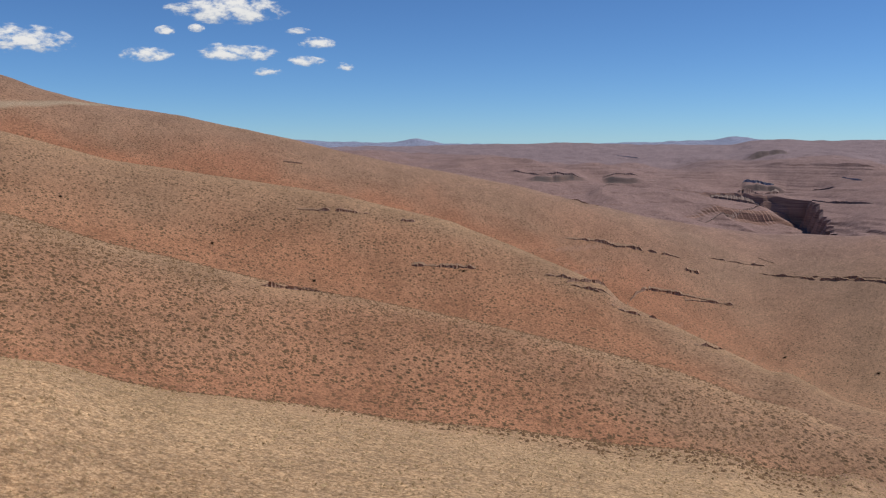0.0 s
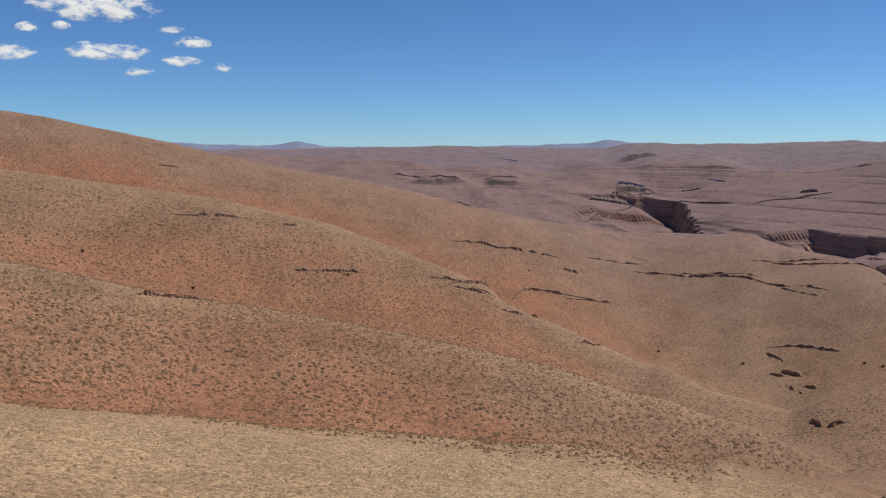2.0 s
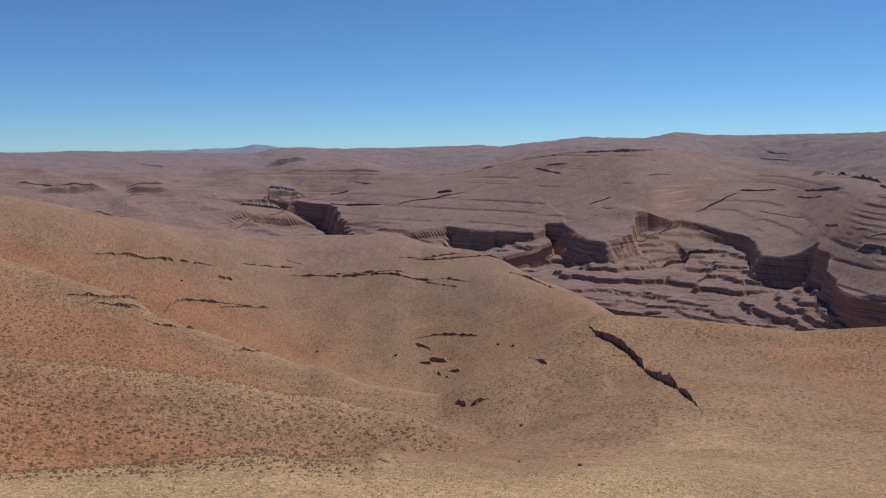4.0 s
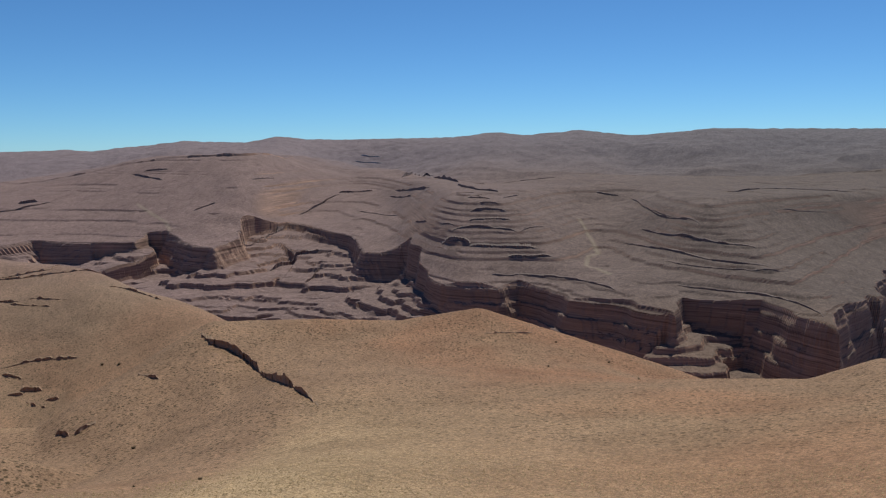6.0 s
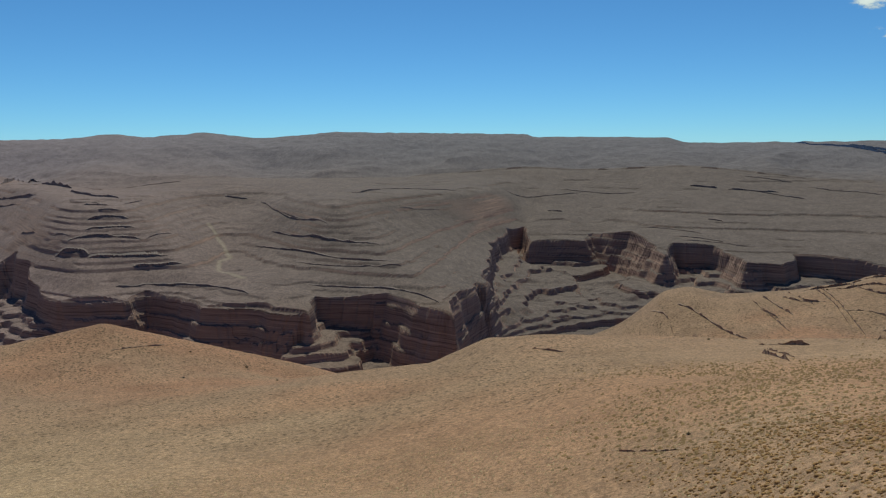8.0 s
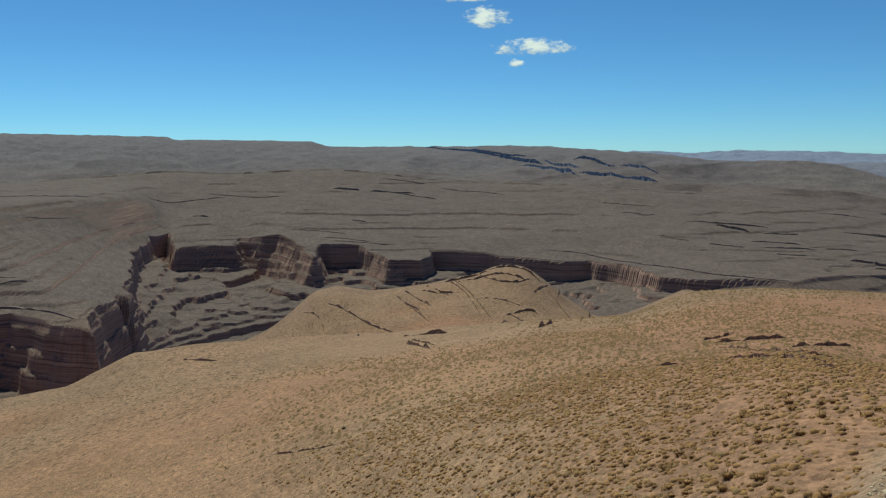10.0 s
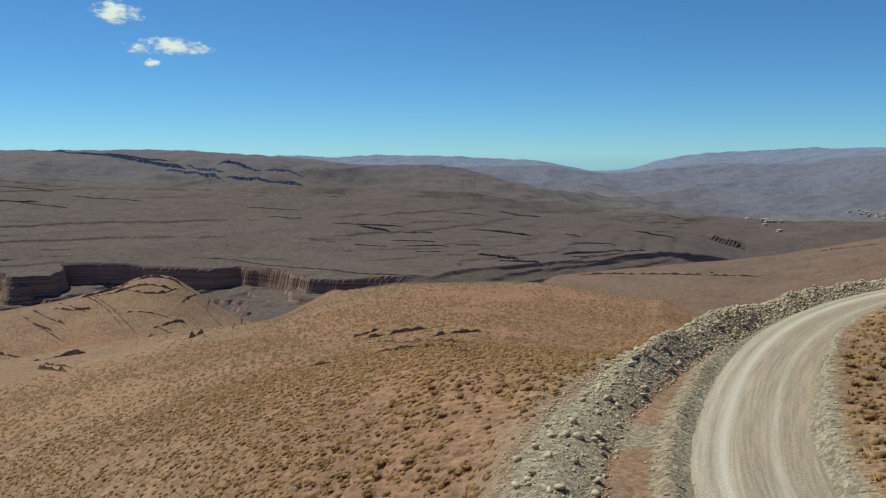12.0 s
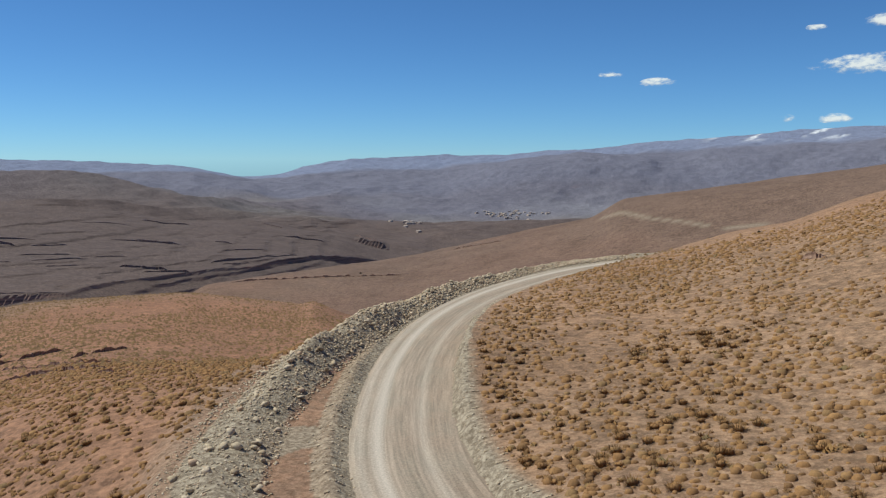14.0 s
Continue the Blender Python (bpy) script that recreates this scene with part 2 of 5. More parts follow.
MAT_STRAW = varied_material("straw_tuft", [(0.40, 0.28, 0.15), (0.50, 0.36, 0.20), (0.30, 0.205, 0.11), (0.36, 0.25, 0.13)])
MAT_OCHRE = varied_material("ochre_tuft", [(0.165, 0.10, 0.048), (0.21, 0.128, 0.06), (0.14, 0.088, 0.045), (0.25, 0.15, 0.068)])
MAT_TUSSOCK = varied_material("brown_tussock", [(0.22, 0.15, 0.085), (0.30, 0.21, 0.12), (0.18, 0.12, 0.066), (0.42, 0.31, 0.18)])
MAT_DARK_TUFT = varied_material("grey_tuft", [(0.12, 0.07, 0.04), (0.16, 0.095, 0.05), (0.10, 0.06, 0.036), (0.20, 0.12, 0.065)])
MAT_CLOUD = cloud_material()


def ledge_material(name, dark, light, soil_dark, soil_light):
    """Weathered bedded rock: dark in the joints, the given soil colour on its flat tops."""
    m, n, l, b = material(name, 0.92)
    geo = n.new("ShaderNodeNewGeometry")
    pos = geo.outputs["Position"]
    beds = n.new("ShaderNodeVectorMath")
    beds.operation = "MULTIPLY"
    beds.inputs[1].default_value = (0.5, 0.5, 3.0)
    l.new(pos, beds.inputs[0])
    band = noise_node(n, l, beds.outputs[0], 0.9, 6, 0.7)
    rock = mix(n, l, band, dark, light)
    top = mix(n, l, noise_node(n, l, pos, 0.5, 6, 0.7), soil_dark, soil_light)
    up = n.new("ShaderNodeSeparateXYZ")
    l.new(geo.outputs["True Normal"], up.inputs[0])
    lay = ramp(n, [(0.55, (0, 0, 0)), (0.9, (1, 1, 1))])
    l.new(up.outputs["Z"], lay.inputs["Fac"])
    l.new(mix(n, l, lay.outputs["Color"], rock, top), b.inputs["Base Color"])
    bump(n, l, band, 0.6, 0.3, b)
    return m


MAT_LEDGE = ledge_material("bedded_rock", (0.22, 0.14, 0.10), (0.45, 0.29, 0.205), (0.15, 0.098, 0.065), (0.25, 0.16, 0.105))
# distance haze put into the rock colours: mauve-grey far off, bluish at the mesa
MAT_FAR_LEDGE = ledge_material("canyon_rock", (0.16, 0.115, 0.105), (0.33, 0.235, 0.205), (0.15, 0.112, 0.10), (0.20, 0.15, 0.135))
MAT_MESA = ledge_material("hazed_rock", (0.24, 0.255, 0.31), (0.38, 0.39, 0.44), (0.14, 0.115, 0.105), (0.20, 0.16, 0.145))
# ---- the land ----
# Crest, dip and rim lines of the land round the camera: (bearing in degrees, distance, height above the camera).
UNDER = [(-60,0.4,-15.2),(300,0.4,-15.2)]
APRON = [(-60,50,-18),(-40,50,-21),(-28,55,-23.4),(0,68,-29),(30,90,-38),(60,125,-52),(76,128,-53),(100,82,-35),(116,50,-21.5),(130,40,-17.2),(145,36,-15.6),(152,35,-15.1),(165,33,-13.2),(180,31,-12),(200,30,-9),(240,30,2),(290,40,-2)]
C1 = [(-28.3,98,-22.2),(-25.2,100,-24.2),(-21.9,102,-27.1),(-18.5,104,-29.7),(-3.4,113,-38.1),(4.6,121,-42.6),(12.3,130,-47.3),(19.7,140,-50.8),(21.7,145,-54.3),(25.6,157,-58.7),(26.5,160,-58.1),(29.3,169,-62.8),(36.4,191,-70.8),(50,220,-70.6),(60,230,-71.6),(76,215,-65.7),(90,170,-50.4),(105,120,-34.9),(130,66,-17.2),(143,60,-15),(150,75,-15),(156,94,-15.2),(162,117,-15.1),(166.8,128,-14),(172,133,-10.6),(175.4,136,-9),(178.5,139,-5.9),(180.6,140,-4.2),(195,140,2.4),(240,140,19.7),(290,140,14.7)]
C2 = [(-27.8,250,-18.1),(-21.5,250,-28.1),(-10.9,250,-41.6),(16.3,242,-65.3),(20.6,239,-70),(23,237,-70.7),(25.7,234,-73.3),(28.5,231,-74.3),(34.2,227,-82.5),(37,259,-89.1),(42,300,-83.2),(46,330,-83.5),(60,340,-88.6),(70,327,-88.8),(81.3,312,-80.1),(85.2,306,-69.4),(89.1,301,-66.5),(102.2,291,-63.1),(118.5,265,-51.2),(120.8,264,-45.9),(123,264,-42.3),(126.9,262,-40.4),(135.8,259,-39.3),(143.5,254,-43.3),(143.9,254,-41.9),(146.6,252,-46.9),(150,250,-45.4),(163,253,-38.2),(180,256,-20.6),(200,260,-4.5),(290,260,13.6)]
C3_UP = [(-27.5, 430, 5), (-21.3, 430, -8.8), (-7, 430, -26.7), (0.6, 429, -40.8), (11, 408, -68.8), (12.1, 406, -76.4), (21.7, 380, -98.5), (22.9, 373, -96.3), (25.8, 356, -101), (30.9, 343, -102.3), (32.7, 350, -97.9), (35.1, 362, -93.6), (37.3, 376, -89.5), (39.2, 388, -84.9), (41.8, 398, -77.7), (54.5, 439, -88.9), (60, 440, -83.1), (75.6, 447, -120.4)]
C3_DOWN = [(80, 497, -152), (93.5, 590, -125.2), (94.6, 590, -119), (95.4, 590, -112.1), (97.1, 595, -97.4), (98.7, 600, -94.9), (100.9, 600, -99.4), (104.7, 600, -94.5), (108.2, 600, -87.8), (109.3, 600, -82.2), (110.5, 600, -80.7), (111.6, 600, -82.8), (112.4, 600, -88.5), (114.4, 600, -104.9), (116.3, 600, -117.2), (118.2, 610, -116.7), (119.6, 615, -111.1), (122, 620, -98.8), (133, 644, -119.4), (137, 664, -96), (150.9, 757, -85.9), (163, 708, -46.5), (164.9, 701, -31.3), (195, 620, 21.7), (230, 620, 65.2), (290, 620, 54.2)]
C3 = C3_UP + C3_DOWN
C4 = [(-27.3,640,45.3),(-25.3,640,36.6),(-22.7,640,28.5),(-17.7,640,19.8),(-10.7,640,3.7),(-3.2,654,-17),(4.4,656,-32.5),(13.8,693,-60.8),(21.1,763,-79.1),(22.5,769,-77.9),(26.2,759,-77.4),(27.8,756,-74.4),(29.8,752,-84.1),(34.2,698,-86.9),(36,666,-92.4),(37.2,640,-97.7),(41,600,-105.5),(43.5,591,-119.3),(50,617,-171),(60,650,-206.2),(75,640,-205.5),(90,720,-214.6),(104,800,-184.7),(118,780,-174.4),(135,830,-170.4),(150,1050,-155.1),(165,1050,-110.4),(180,1000,-52.4),(200,900,0),(240,900,78.7),(290,900,94.6)]
D1 = [(-28,143,-36.3),(-24,145,-40.1),(-20,147,-44.5),(-16,149,-47.8),(-12,151,-50.6),(-8,153,-53.2),(-4,154,-55.8),(0,157,-58.2),(4,160,-60.4),(8,163,-62.7),(12,167,-65),(16,171,-66.4),(20,174,-68),(24,181,-72.6),(28,189,-74.4),(38,240,-83.6),(46,270,-75.4),(60,280,-78.2),(76,260,-72.6),(90,220,-56.1),(105,190,-46.7),(116,150,-34.6),(130,130,-27.6),(140,120,-28.1),(147,120,-26.6),(152,140,-28.5),(160,170,-28.4),(166,190,-30.1),(180,190,-16.6),(200,200,-7),(290,200,10.5)]
D2 = [(-28,311,-28.4),(-24,311,-35.9),(-20,311,-43.2),(-16,311,-49.6),(-12,311,-55.9),(-8,310,-60.8),(-4,309,-65.2),(0,308,-69.7),(4,305,-73.6),(8,302,-77.5),(12,299,-81.3),(16,295,-84.8),(20,289,-89.4),(24,281,-90.9),(28,271,-92.1),(34,265,-90.7),(38,300,-88.9),(42,350,-79.5),(50,390,-87.2),(60,390,-87.2),(72,385,-104.6),(78,420,-122.8),(90,450,-127.3),(102,400,-93.8),(106,410,-84.9),(116,410,-88.6),(119,400,-90.9),(135,380,-80.8),(146,370,-78.6),(160,400,-66.9),(180,380,-39.9),(200,380,-13.3),(290,300,15.7)]
D3_UP = [(-28, 504, -4.7), (-24, 504, -13.8), (-20, 504, -22.8), (-16, 504, -28.7), (-12, 504, -34.5), (-8, 506, -40.5), (-4, 508, -48.8), (0, 508, -57.6), (4, 504, -70.1), (8, 497, -83.2), (12, 490, -101.5), (16, 480, -113.7), (20, 471, -125.6), (24, 453, -130.7), (28, 431, -135.4), (30.9, 429, -133.9), (32.7, 438, -128.5), (35.1, 452, -123.3), (37.3, 470, -118.5), (39.2, 485, -112.9), (41, 470, -105.1)]
D3_DOWN = [(46, 520, -139.3), (60, 560, -176.6), (75, 560, -182), (90, 640, -201.8), (102, 680, -182.2), (110, 720, -159.6), (120, 720, -172.9), (135, 740, -157.3), (150, 900, -142.5), (165, 860, -90.4), (180, 780, -40.9), (200, 700, -12.2), (290, 400, 21)]
D3 = D3_UP + D3_DOWN
FLOOR = [(-30,900,-110),(0,1100,-125),(12,1300,-160),(22,1250,-205),(30,1180,-215),(40,1100,-224),(46,1080,-228),(50,1000,-230),(54,900,-230),(60,800,-232),(70,700,-233),(80,680,-230),(83.5,720,-231),(86,940,-230),(90,1030,-230),(96,1030,-229),(100,980,-226),(110,920,-218),(124,860,-208),(128,880,-204),(134,930,-203),(150,1300,-215),(180,1400,-195)]
# The hard bed over the canyon: bearing, distance and height of its brow, and the height of its wall; up the canyon, round the two hills, down the canyon.
BROW_UP = [(-3, 1900, -80, 12), (8, 2000, -100, 10), (12, 2050, -117, 10), (18.72, 2086, -110.4, 18), (21.36, 2075, -105.2, 28), (23.25, 2058, -140.5, 24), (25.5, 1584, -150, 12), (28.41, 1614, -150, 12), (31.65, 1665, -150, 12), (31.99, 1649, -150, 26), (34.36, 1600, -150, 30), (34.57, 1597, -150, 30), (37.41, 1539, -150, 6), (38.33, 1596, -150, 15), (39.43, 1576, -150, 26), (40.72, 1446, -150, 42), (42.4, 1392, -150, 27), (44.04, 1475, -150, 29), (44.39, 1612, -150, 8), (46.99, 1723, -150, 5)]
BROW_HILLS = [(51.14, 1472, -150, 12), (52.17, 1261, -150, 29), (55.18, 1239, -150, 33), (55.64, 1093, -150, 13), (56.6, 986, -150, 16), (57.76, 945, -150, 25), (61.18, 919, -150, 37), (62.67, 951, -150, 49), (64.89, 911, -150, 51), (66.72, 855, -150, 50), (69.93, 831, -150, 48), (71.84, 802, -150, 45), (72.84, 780, -150, 18), (73.55, 845, -150, 15), (76.46, 852, -150, 20), (78.4, 848, -150, 33), (80.73, 787, -150, 37), (82.85, 748, -150, 29), (83.27, 827, -150, 28), (84.56, 922, -150, 39), (85.24, 923, -150, 30), (85.52, 1287, -150, 17), (86.79, 1475, -150, 12), (87.82, 1518, -150, 12)]
BROW_DOWN = [(88.2, 1423, -150, 28), (91.91, 1420, -150, 31), (92.25, 1490, -150, 35), (94.99, 1428, -150, 51), (97.11, 1243, -150, 33), (97.66, 1318, -150, 26), (100.23, 1303, -150, 24), (102.46, 1189, -150, 29), (104.73, 1181, -150, 22), (104.97, 1275, -150, 22), (108.57, 1251, -150, 25)]
BROW_LOW = [(114.35, 1193, -150, 25), (115.89, 1194, -150, 22), (118.58, 1113, -150, 18), (120.49, 1039, -150, 12), (122.37, 1016, -150, 12), (128.59, 1013, -150, 2), (131.3, 1100, -152, 2), (134, 1150, -154, 2), (138, 1220, -154, 2), (144, 1400, -160, 2), (150, 1700, -190, 2), (165, 1800, -185, 2), (180, 1900, -180, 2)]
# Rising contours of the hillsides above it.
H1_UP = [(-7, 1953, -75.6), (0, 1978, -81.6), (8, 2045, -95.4), (14, 2101, -109), (20, 2117, -101.4), (25, 1751, -139.4), (30, 1699, -141.1), (35, 1685, -138.4), (40, 1570, -136), (43.5, 1498, -135.4), (44.13, 1561, -142), (47, 1741, -144.5), (51.06, 1536, -142), (52.18, 1392, -142), (55.06, 1273, -142), (55.64, 1104, -145.6), (56.6, 997, -144.3), (59.28, 948, -142.5)]
H1_HILLS = [(63.03, 971, -142), (65.24, 948, -142), (67.41, 923, -142), (68.84, 880, -142), (70.26, 837, -144.4), (71.83, 810, -147.4), (72.96, 799, -147.1), (73.56, 893, -142), (76.86, 871, -142), (79.57, 852, -142), (80.92, 812, -142), (82.66, 764, -143.8), (83.34, 883, -142), (84.17, 988, -142), (85.44, 1376, -142), (86.78, 1489, -142.5)]
H1_DOWN = [(88.3, 1478, -139.2), (89, 1477, -139.5), (93, 1525, -139.7), (97, 1316, -140.8), (101, 1325, -141.3), (105, 1334, -142), (109, 1304, -142.6), (113, 1263, -142.9), (117, 1216, -143.3), (121, 1095, -144.8), (124, 1078, -145.5), (127, 1079, -145.5), (129, 1115, -146.4), (131, 1287, -146.2), (134, 1247, -147.4), (138, 1300, -148.3), (142, 1352, -150.3), (150, 1767, -190.3), (165, 1867, -185), (180, 1968, -179.2)]
H2_UP = [(-7, 2063, -68), (0, 2084, -75.4), (8, 2138, -87.6), (14, 2184, -98.8), (20, 2192, -90.2), (25, 1882, -120.4), (30, 1825, -125.3), (35, 1797, -117.5), (40, 1680, -110.3), (43.5, 1603, -108.9), (44.14, 1583, -131.3), (47.77, 1872, -134.3), (53.14, 1986, -105.3), (54.48, 1514, -121), (55.64, 1124, -136), (57.17, 1036, -121), (59.26, 1009, -121)]
H2_HILLS = [(63.74, 998, -125), (65.02, 988, -123.3), (66.63, 1071, -121), (68.22, 1165, -121), (69.58, 1120, -121), (71.48, 1048, -121), (73.78, 985, -121), (76.1, 930, -121), (78.22, 913, -121), (79.57, 899, -121), (80.73, 1034, -121), (82.64, 1170, -121), (85.43, 1399, -129.5)]
H2_DOWN = [(87.2, 1644, -119.3), (88.3, 1594, -120), (89, 1594, -120.6), (93, 1634, -121.4), (97, 1453, -123.8), (101, 1457, -124.9), (105, 1460, -127.9), (109, 1427, -129.5), (113, 1383, -130.3), (117, 1333, -131.2), (121, 1229, -135.6), (124, 1217, -137.8), (127, 1221, -137.8), (129, 1257, -138.6), (131, 1409, -138.7), (134, 1381, -143.6), (138, 1441, -146.3), (142, 1509, -151.9), (150, 1909, -192.4), (165, 2010, -186.6), (180, 2111, -179.1)]
H3_UP = [(-7, 2210, -58.3), (0, 2224, -67.6), (8, 2261, -78.1), (14, 2292, -86.3), (20, 2290, -76.8), (25, 2060, -95.2), (30, 1996, -104.5), (35, 1946, -90.3), (40, 1827, -76.6), (43.5, 1745, -74.1), (44.16, 1635, -106.2), (47.78, 1932, -105), (51.23, 2253, -89), (53.91, 2065, -89), (55.05, 1674, -89), (57.35, 1091, -92.3), (59.24, 1073, -89.2), (62.6, 1066, -91.6)]
H3_HILLS = [(63.7, 1097, -89), (65.14, 1264, -89), (67.19, 1396, -89), (68.71, 1454, -80.9), (70.03, 1446, -81.9), (71.15, 1254, -89), (72.67, 1111, -89), (74.58, 1029, -89.7), (76.51, 1040, -89), (78.81, 1185, -89), (81.49, 1297, -89), (85.42, 1460, -98.3)]
H3_DOWN = [(87.2, 1783, -93.7), (88.3, 1752, -94.1), (89, 1753, -95.3), (93, 1782, -97.3), (97, 1645, -99.4), (101, 1640, -101.8), (105, 1635, -108.1), (109, 1598, -111.2), (113, 1549, -112.6), (117, 1497, -114.1), (121, 1421, -121.3), (124, 1416, -125.4), (127, 1427, -125.2), (129, 1460, -126.1), (131, 1579, -128.2), (134, 1569, -137.7), (138, 1641, -143.1), (142, 1730, -153.6), (150, 2102, -195.4), (165, 2204, -188.8), (180, 2305, -179.2)]
H4_UP = [(-7, 2366, -48.8), (0, 2373, -60.1), (8, 2391, -69.1), (14, 2405, -74.6), (20, 2392, -64.1), (25, 2254, -68.9), (30, 2183, -82.9), (35, 2109, -62.5), (40, 1987, -41.7), (43.5, 1900, -38), (44.18, 1696, -76.4), (47.8, 2021, -61.5), (51.62, 2523, -54.5), (54.29, 1973, -69.4), (56.19, 1729, -61), (58.66, 1146, -61), (61.46, 1123, -63.4), (62.93, 1225, -61)]
H4_HILLS = [(64.56, 1413, -61), (67.78, 1461, -64.5), (70.04, 1471, -68.7), (72.31, 1191, -65.8), (74.6, 1083, -62.5), (78.05, 1188, -63.6), (81.49, 1344, -65.3), (85.41, 1516, -70)]
H4_DOWN = [(87.2, 1933, -67.6), (88.3, 1925, -67), (89, 1927, -68.7), (93, 1942, -72.4), (97, 1862, -71.9), (101, 1847, -76.1), (105, 1831, -86.4), (109, 1788, -91.2), (113, 1735, -93.3), (117, 1680, -95.3), (121, 1644, -104.1), (124, 1646, -110.1), (127, 1666, -109.4), (129, 1696, -110.8), (131, 1769, -116.7), (134, 1783, -131), (138, 1867, -139.4), (142, 1984, -155.3), (150, 2314, -199.2), (165, 2416, -191.9), (180, 2517, -180)]
U_UP = [(-7, 2500, -39.8), (0.6, 2500, -54), (8.2, 2500, -60.8), (15.5, 2500, -64.7), (22.3, 2465, -46.8), (26.4, 2401, -41.2), (27.6, 2383, -71.9), (32.8, 2302, -49.7), (39.6, 2135, -8.9), (45.7, 1976, -0.3), (47, 2300, -10.7), (48.5, 2600, -25.7), (50.5, 2750, -46.3), (52.5, 2700, -64.2), (54.5, 2450, -67.9), (57, 1900, -62), (59.1, 1540, -56.6), (60.7, 1547, -64.9)]
U_DOWN = [(65.2, 1679, -47.1), (72.1, 1835, -57.7), (79.4, 1958, -62.1), (88.2, 2076, -39.7), (91.5, 2091, -50.1), (98.7, 2045, -40.5), (106.2, 1997, -67.9), (117.7, 1833, -75.5), (125, 1862, -93.8), (128.2, 1902, -87.3), (135.8, 1998, -133.2), (137.2, 2042, -129.2), (150, 2500, -201.1), (160, 2567, -197.5), (180, 2700, -179.3), (290, 2700, -141.5)]
U = U_UP + U_DOWN
S = [(-10.7,3500,-25.1),(8.2,3500,-5),(18.9,3500,-19.4),(19.9,3500,-3.3),(21.6,3500,2),(23.5,3500,-6.8),(33.6,3500,10.4),(35.1,3500,5.4),(40.7,3499,42.5),(44.5,3494,34.3),(46.4,3491,56.6),(49.8,3486,43.7),(58,3474,50.8),(61.3,3470,70.2),(62.9,3467,56.3),(66.7,3462,74.1),(70.1,3457,50.9),(75,3450,74.4),(88,3431,58.8),(88.4,3431,48.8),(97.2,3418,40.6),(98.3,3417,18.1),(112.2,3342,17.7),(130.1,2932,-47.8),(132,2907,-70.9),(135,2867,-91),(135.8,2856,-108.3),(147.2,2872,-226.5),(152,2913,-254.9),(160,2967,-223.1),(180,3100,-162.5),(290,3100,-54.1)]
V = [(-10.7,3800,-60.4),(0.6,3792,-47.4),(15.4,3780,-46.6),(19.8,3777,-35.5),(22.4,3775,-34.3),(27.2,3771,-24.3),(35.1,3765,-27.1),(44.5,3757,4.1),(54.3,3750,24.2),(61.5,3744,42.5),(66.8,3740,46.8),(74.3,3734,41.3),(82.8,3728,35.9),(88.4,3723,18.8),(97.2,3716,11.7),(110.1,3706,-14.8),(118,3700,-77.5),(128,3638,-120.7),(135,3594,-144.3),(142,3550,-179.8),(150,3500,-195.7),(157,3523,-215.5),(165,3550,-186),(180,3600,-125.7),(290,3600,-62.8)]
M2 = [(-10.7,4100,-79.5),(0.6,4100,-65.6),(15.4,4100,-64.8),(19.8,4100,-52.9),(22.4,4100,-51.5),(27.2,4100,-40.7),(35.1,4100,-43.8),(44.5,4100,-9.8),(54.3,4100,12.2),(61.5,4100,32.3),(66.8,4100,37),(74.3,4100,31.1),(82.8,4100,25.2),(88.4,4100,6.4),(97.2,4100,-1.4),(110.1,4100,-30.6),(118,4100,-71.6),(128.4,4100,-95.6),(140,4100,-84.7),(145.9,4100,-101.7),(149.7,4100,-107.2),(152.8,4100,-96),(155.4,4100,-52),(158.5,4100,-2.7),(162.9,4100,16.6),(168.4,4100,6.6),(175.2,4100,22.4),(180.4,4100,48.7),(195,4100,71.6),(290,4100,71.6)]
M = [(-20,4700,0),(-9.6,4700,11.8),(-7,4700,-7),(-3.6,4700,-7.7),(-1.7,4700,13.6),(0.2,4700,-14.6),(8.2,4700,-19),(15.8,4700,6.9),(17.5,4700,0.6),(18.9,4700,24.6),(24,4700,-41),(60,4700,16.4),(112,4700,-24.6),(119.1,4700,-2.8),(122.4,4700,-16.2),(124.9,4700,-2),(130.5,4700,-8.5),(135.8,4700,-34.5),(139.6,4700,-91.2),(141.9,4700,-78.9),(143.4,4700,-38.8),(146.7,4700,3.5),(153.5,4700,33.4),(154.1,4700,25.4),(157.4,4700,29.1),(159.5,4700,50.8),(162.8,4700,59.9),(166.9,4700,94.7),(178.3,4700,168.3),(195,4700,180.6),(220,4700,82),(300,4700,41)]
# (line, rows of the sheet up to it).
LINES = [(UNDER, 1), (APRON, 30), (C1, 75), (D1, 16), (C2, 55), (D2, 12), (C3, 50), (D3, 10), (C4, 48),
         (FLOOR, 8), (U, 375), ("saddle", 40), (S, 60), (V, 20), (M2, 30), (M, 24)]


def vnoise(x, y, seed=0):
    """Smooth value noise in -1..1 for arrays."""
    xi, yi = np.floor(x).astype(np.int64), np.floor(y).astype(np.int64)
    fx, fy = x - xi, y - yi
    fx, fy = fx * fx * fx * (fx * (fx * 6 - 15) + 10), fy * fy * fy * (fy * (fy * 6 - 15) + 10)

    def h(i, j):
        k = (i * 374761393 + j * 668265263 + seed * 974711) & 0xFFFFFFFF
        k = ((k ^ (k >> 13)) * 1274126177) & 0xFFFFFFFF
        return ((k ^ (k >> 16)) & 0xFFFF) / 32767.5 - 1
    a, b_, c, d = h(xi, yi), h(xi + 1, yi), h(xi, yi + 1), h(xi + 1, yi + 1)
    return (a + (b_ - a) * fx) + ((c + (d - c) * fx) - (a + (b_ - a) * fx)) * fy


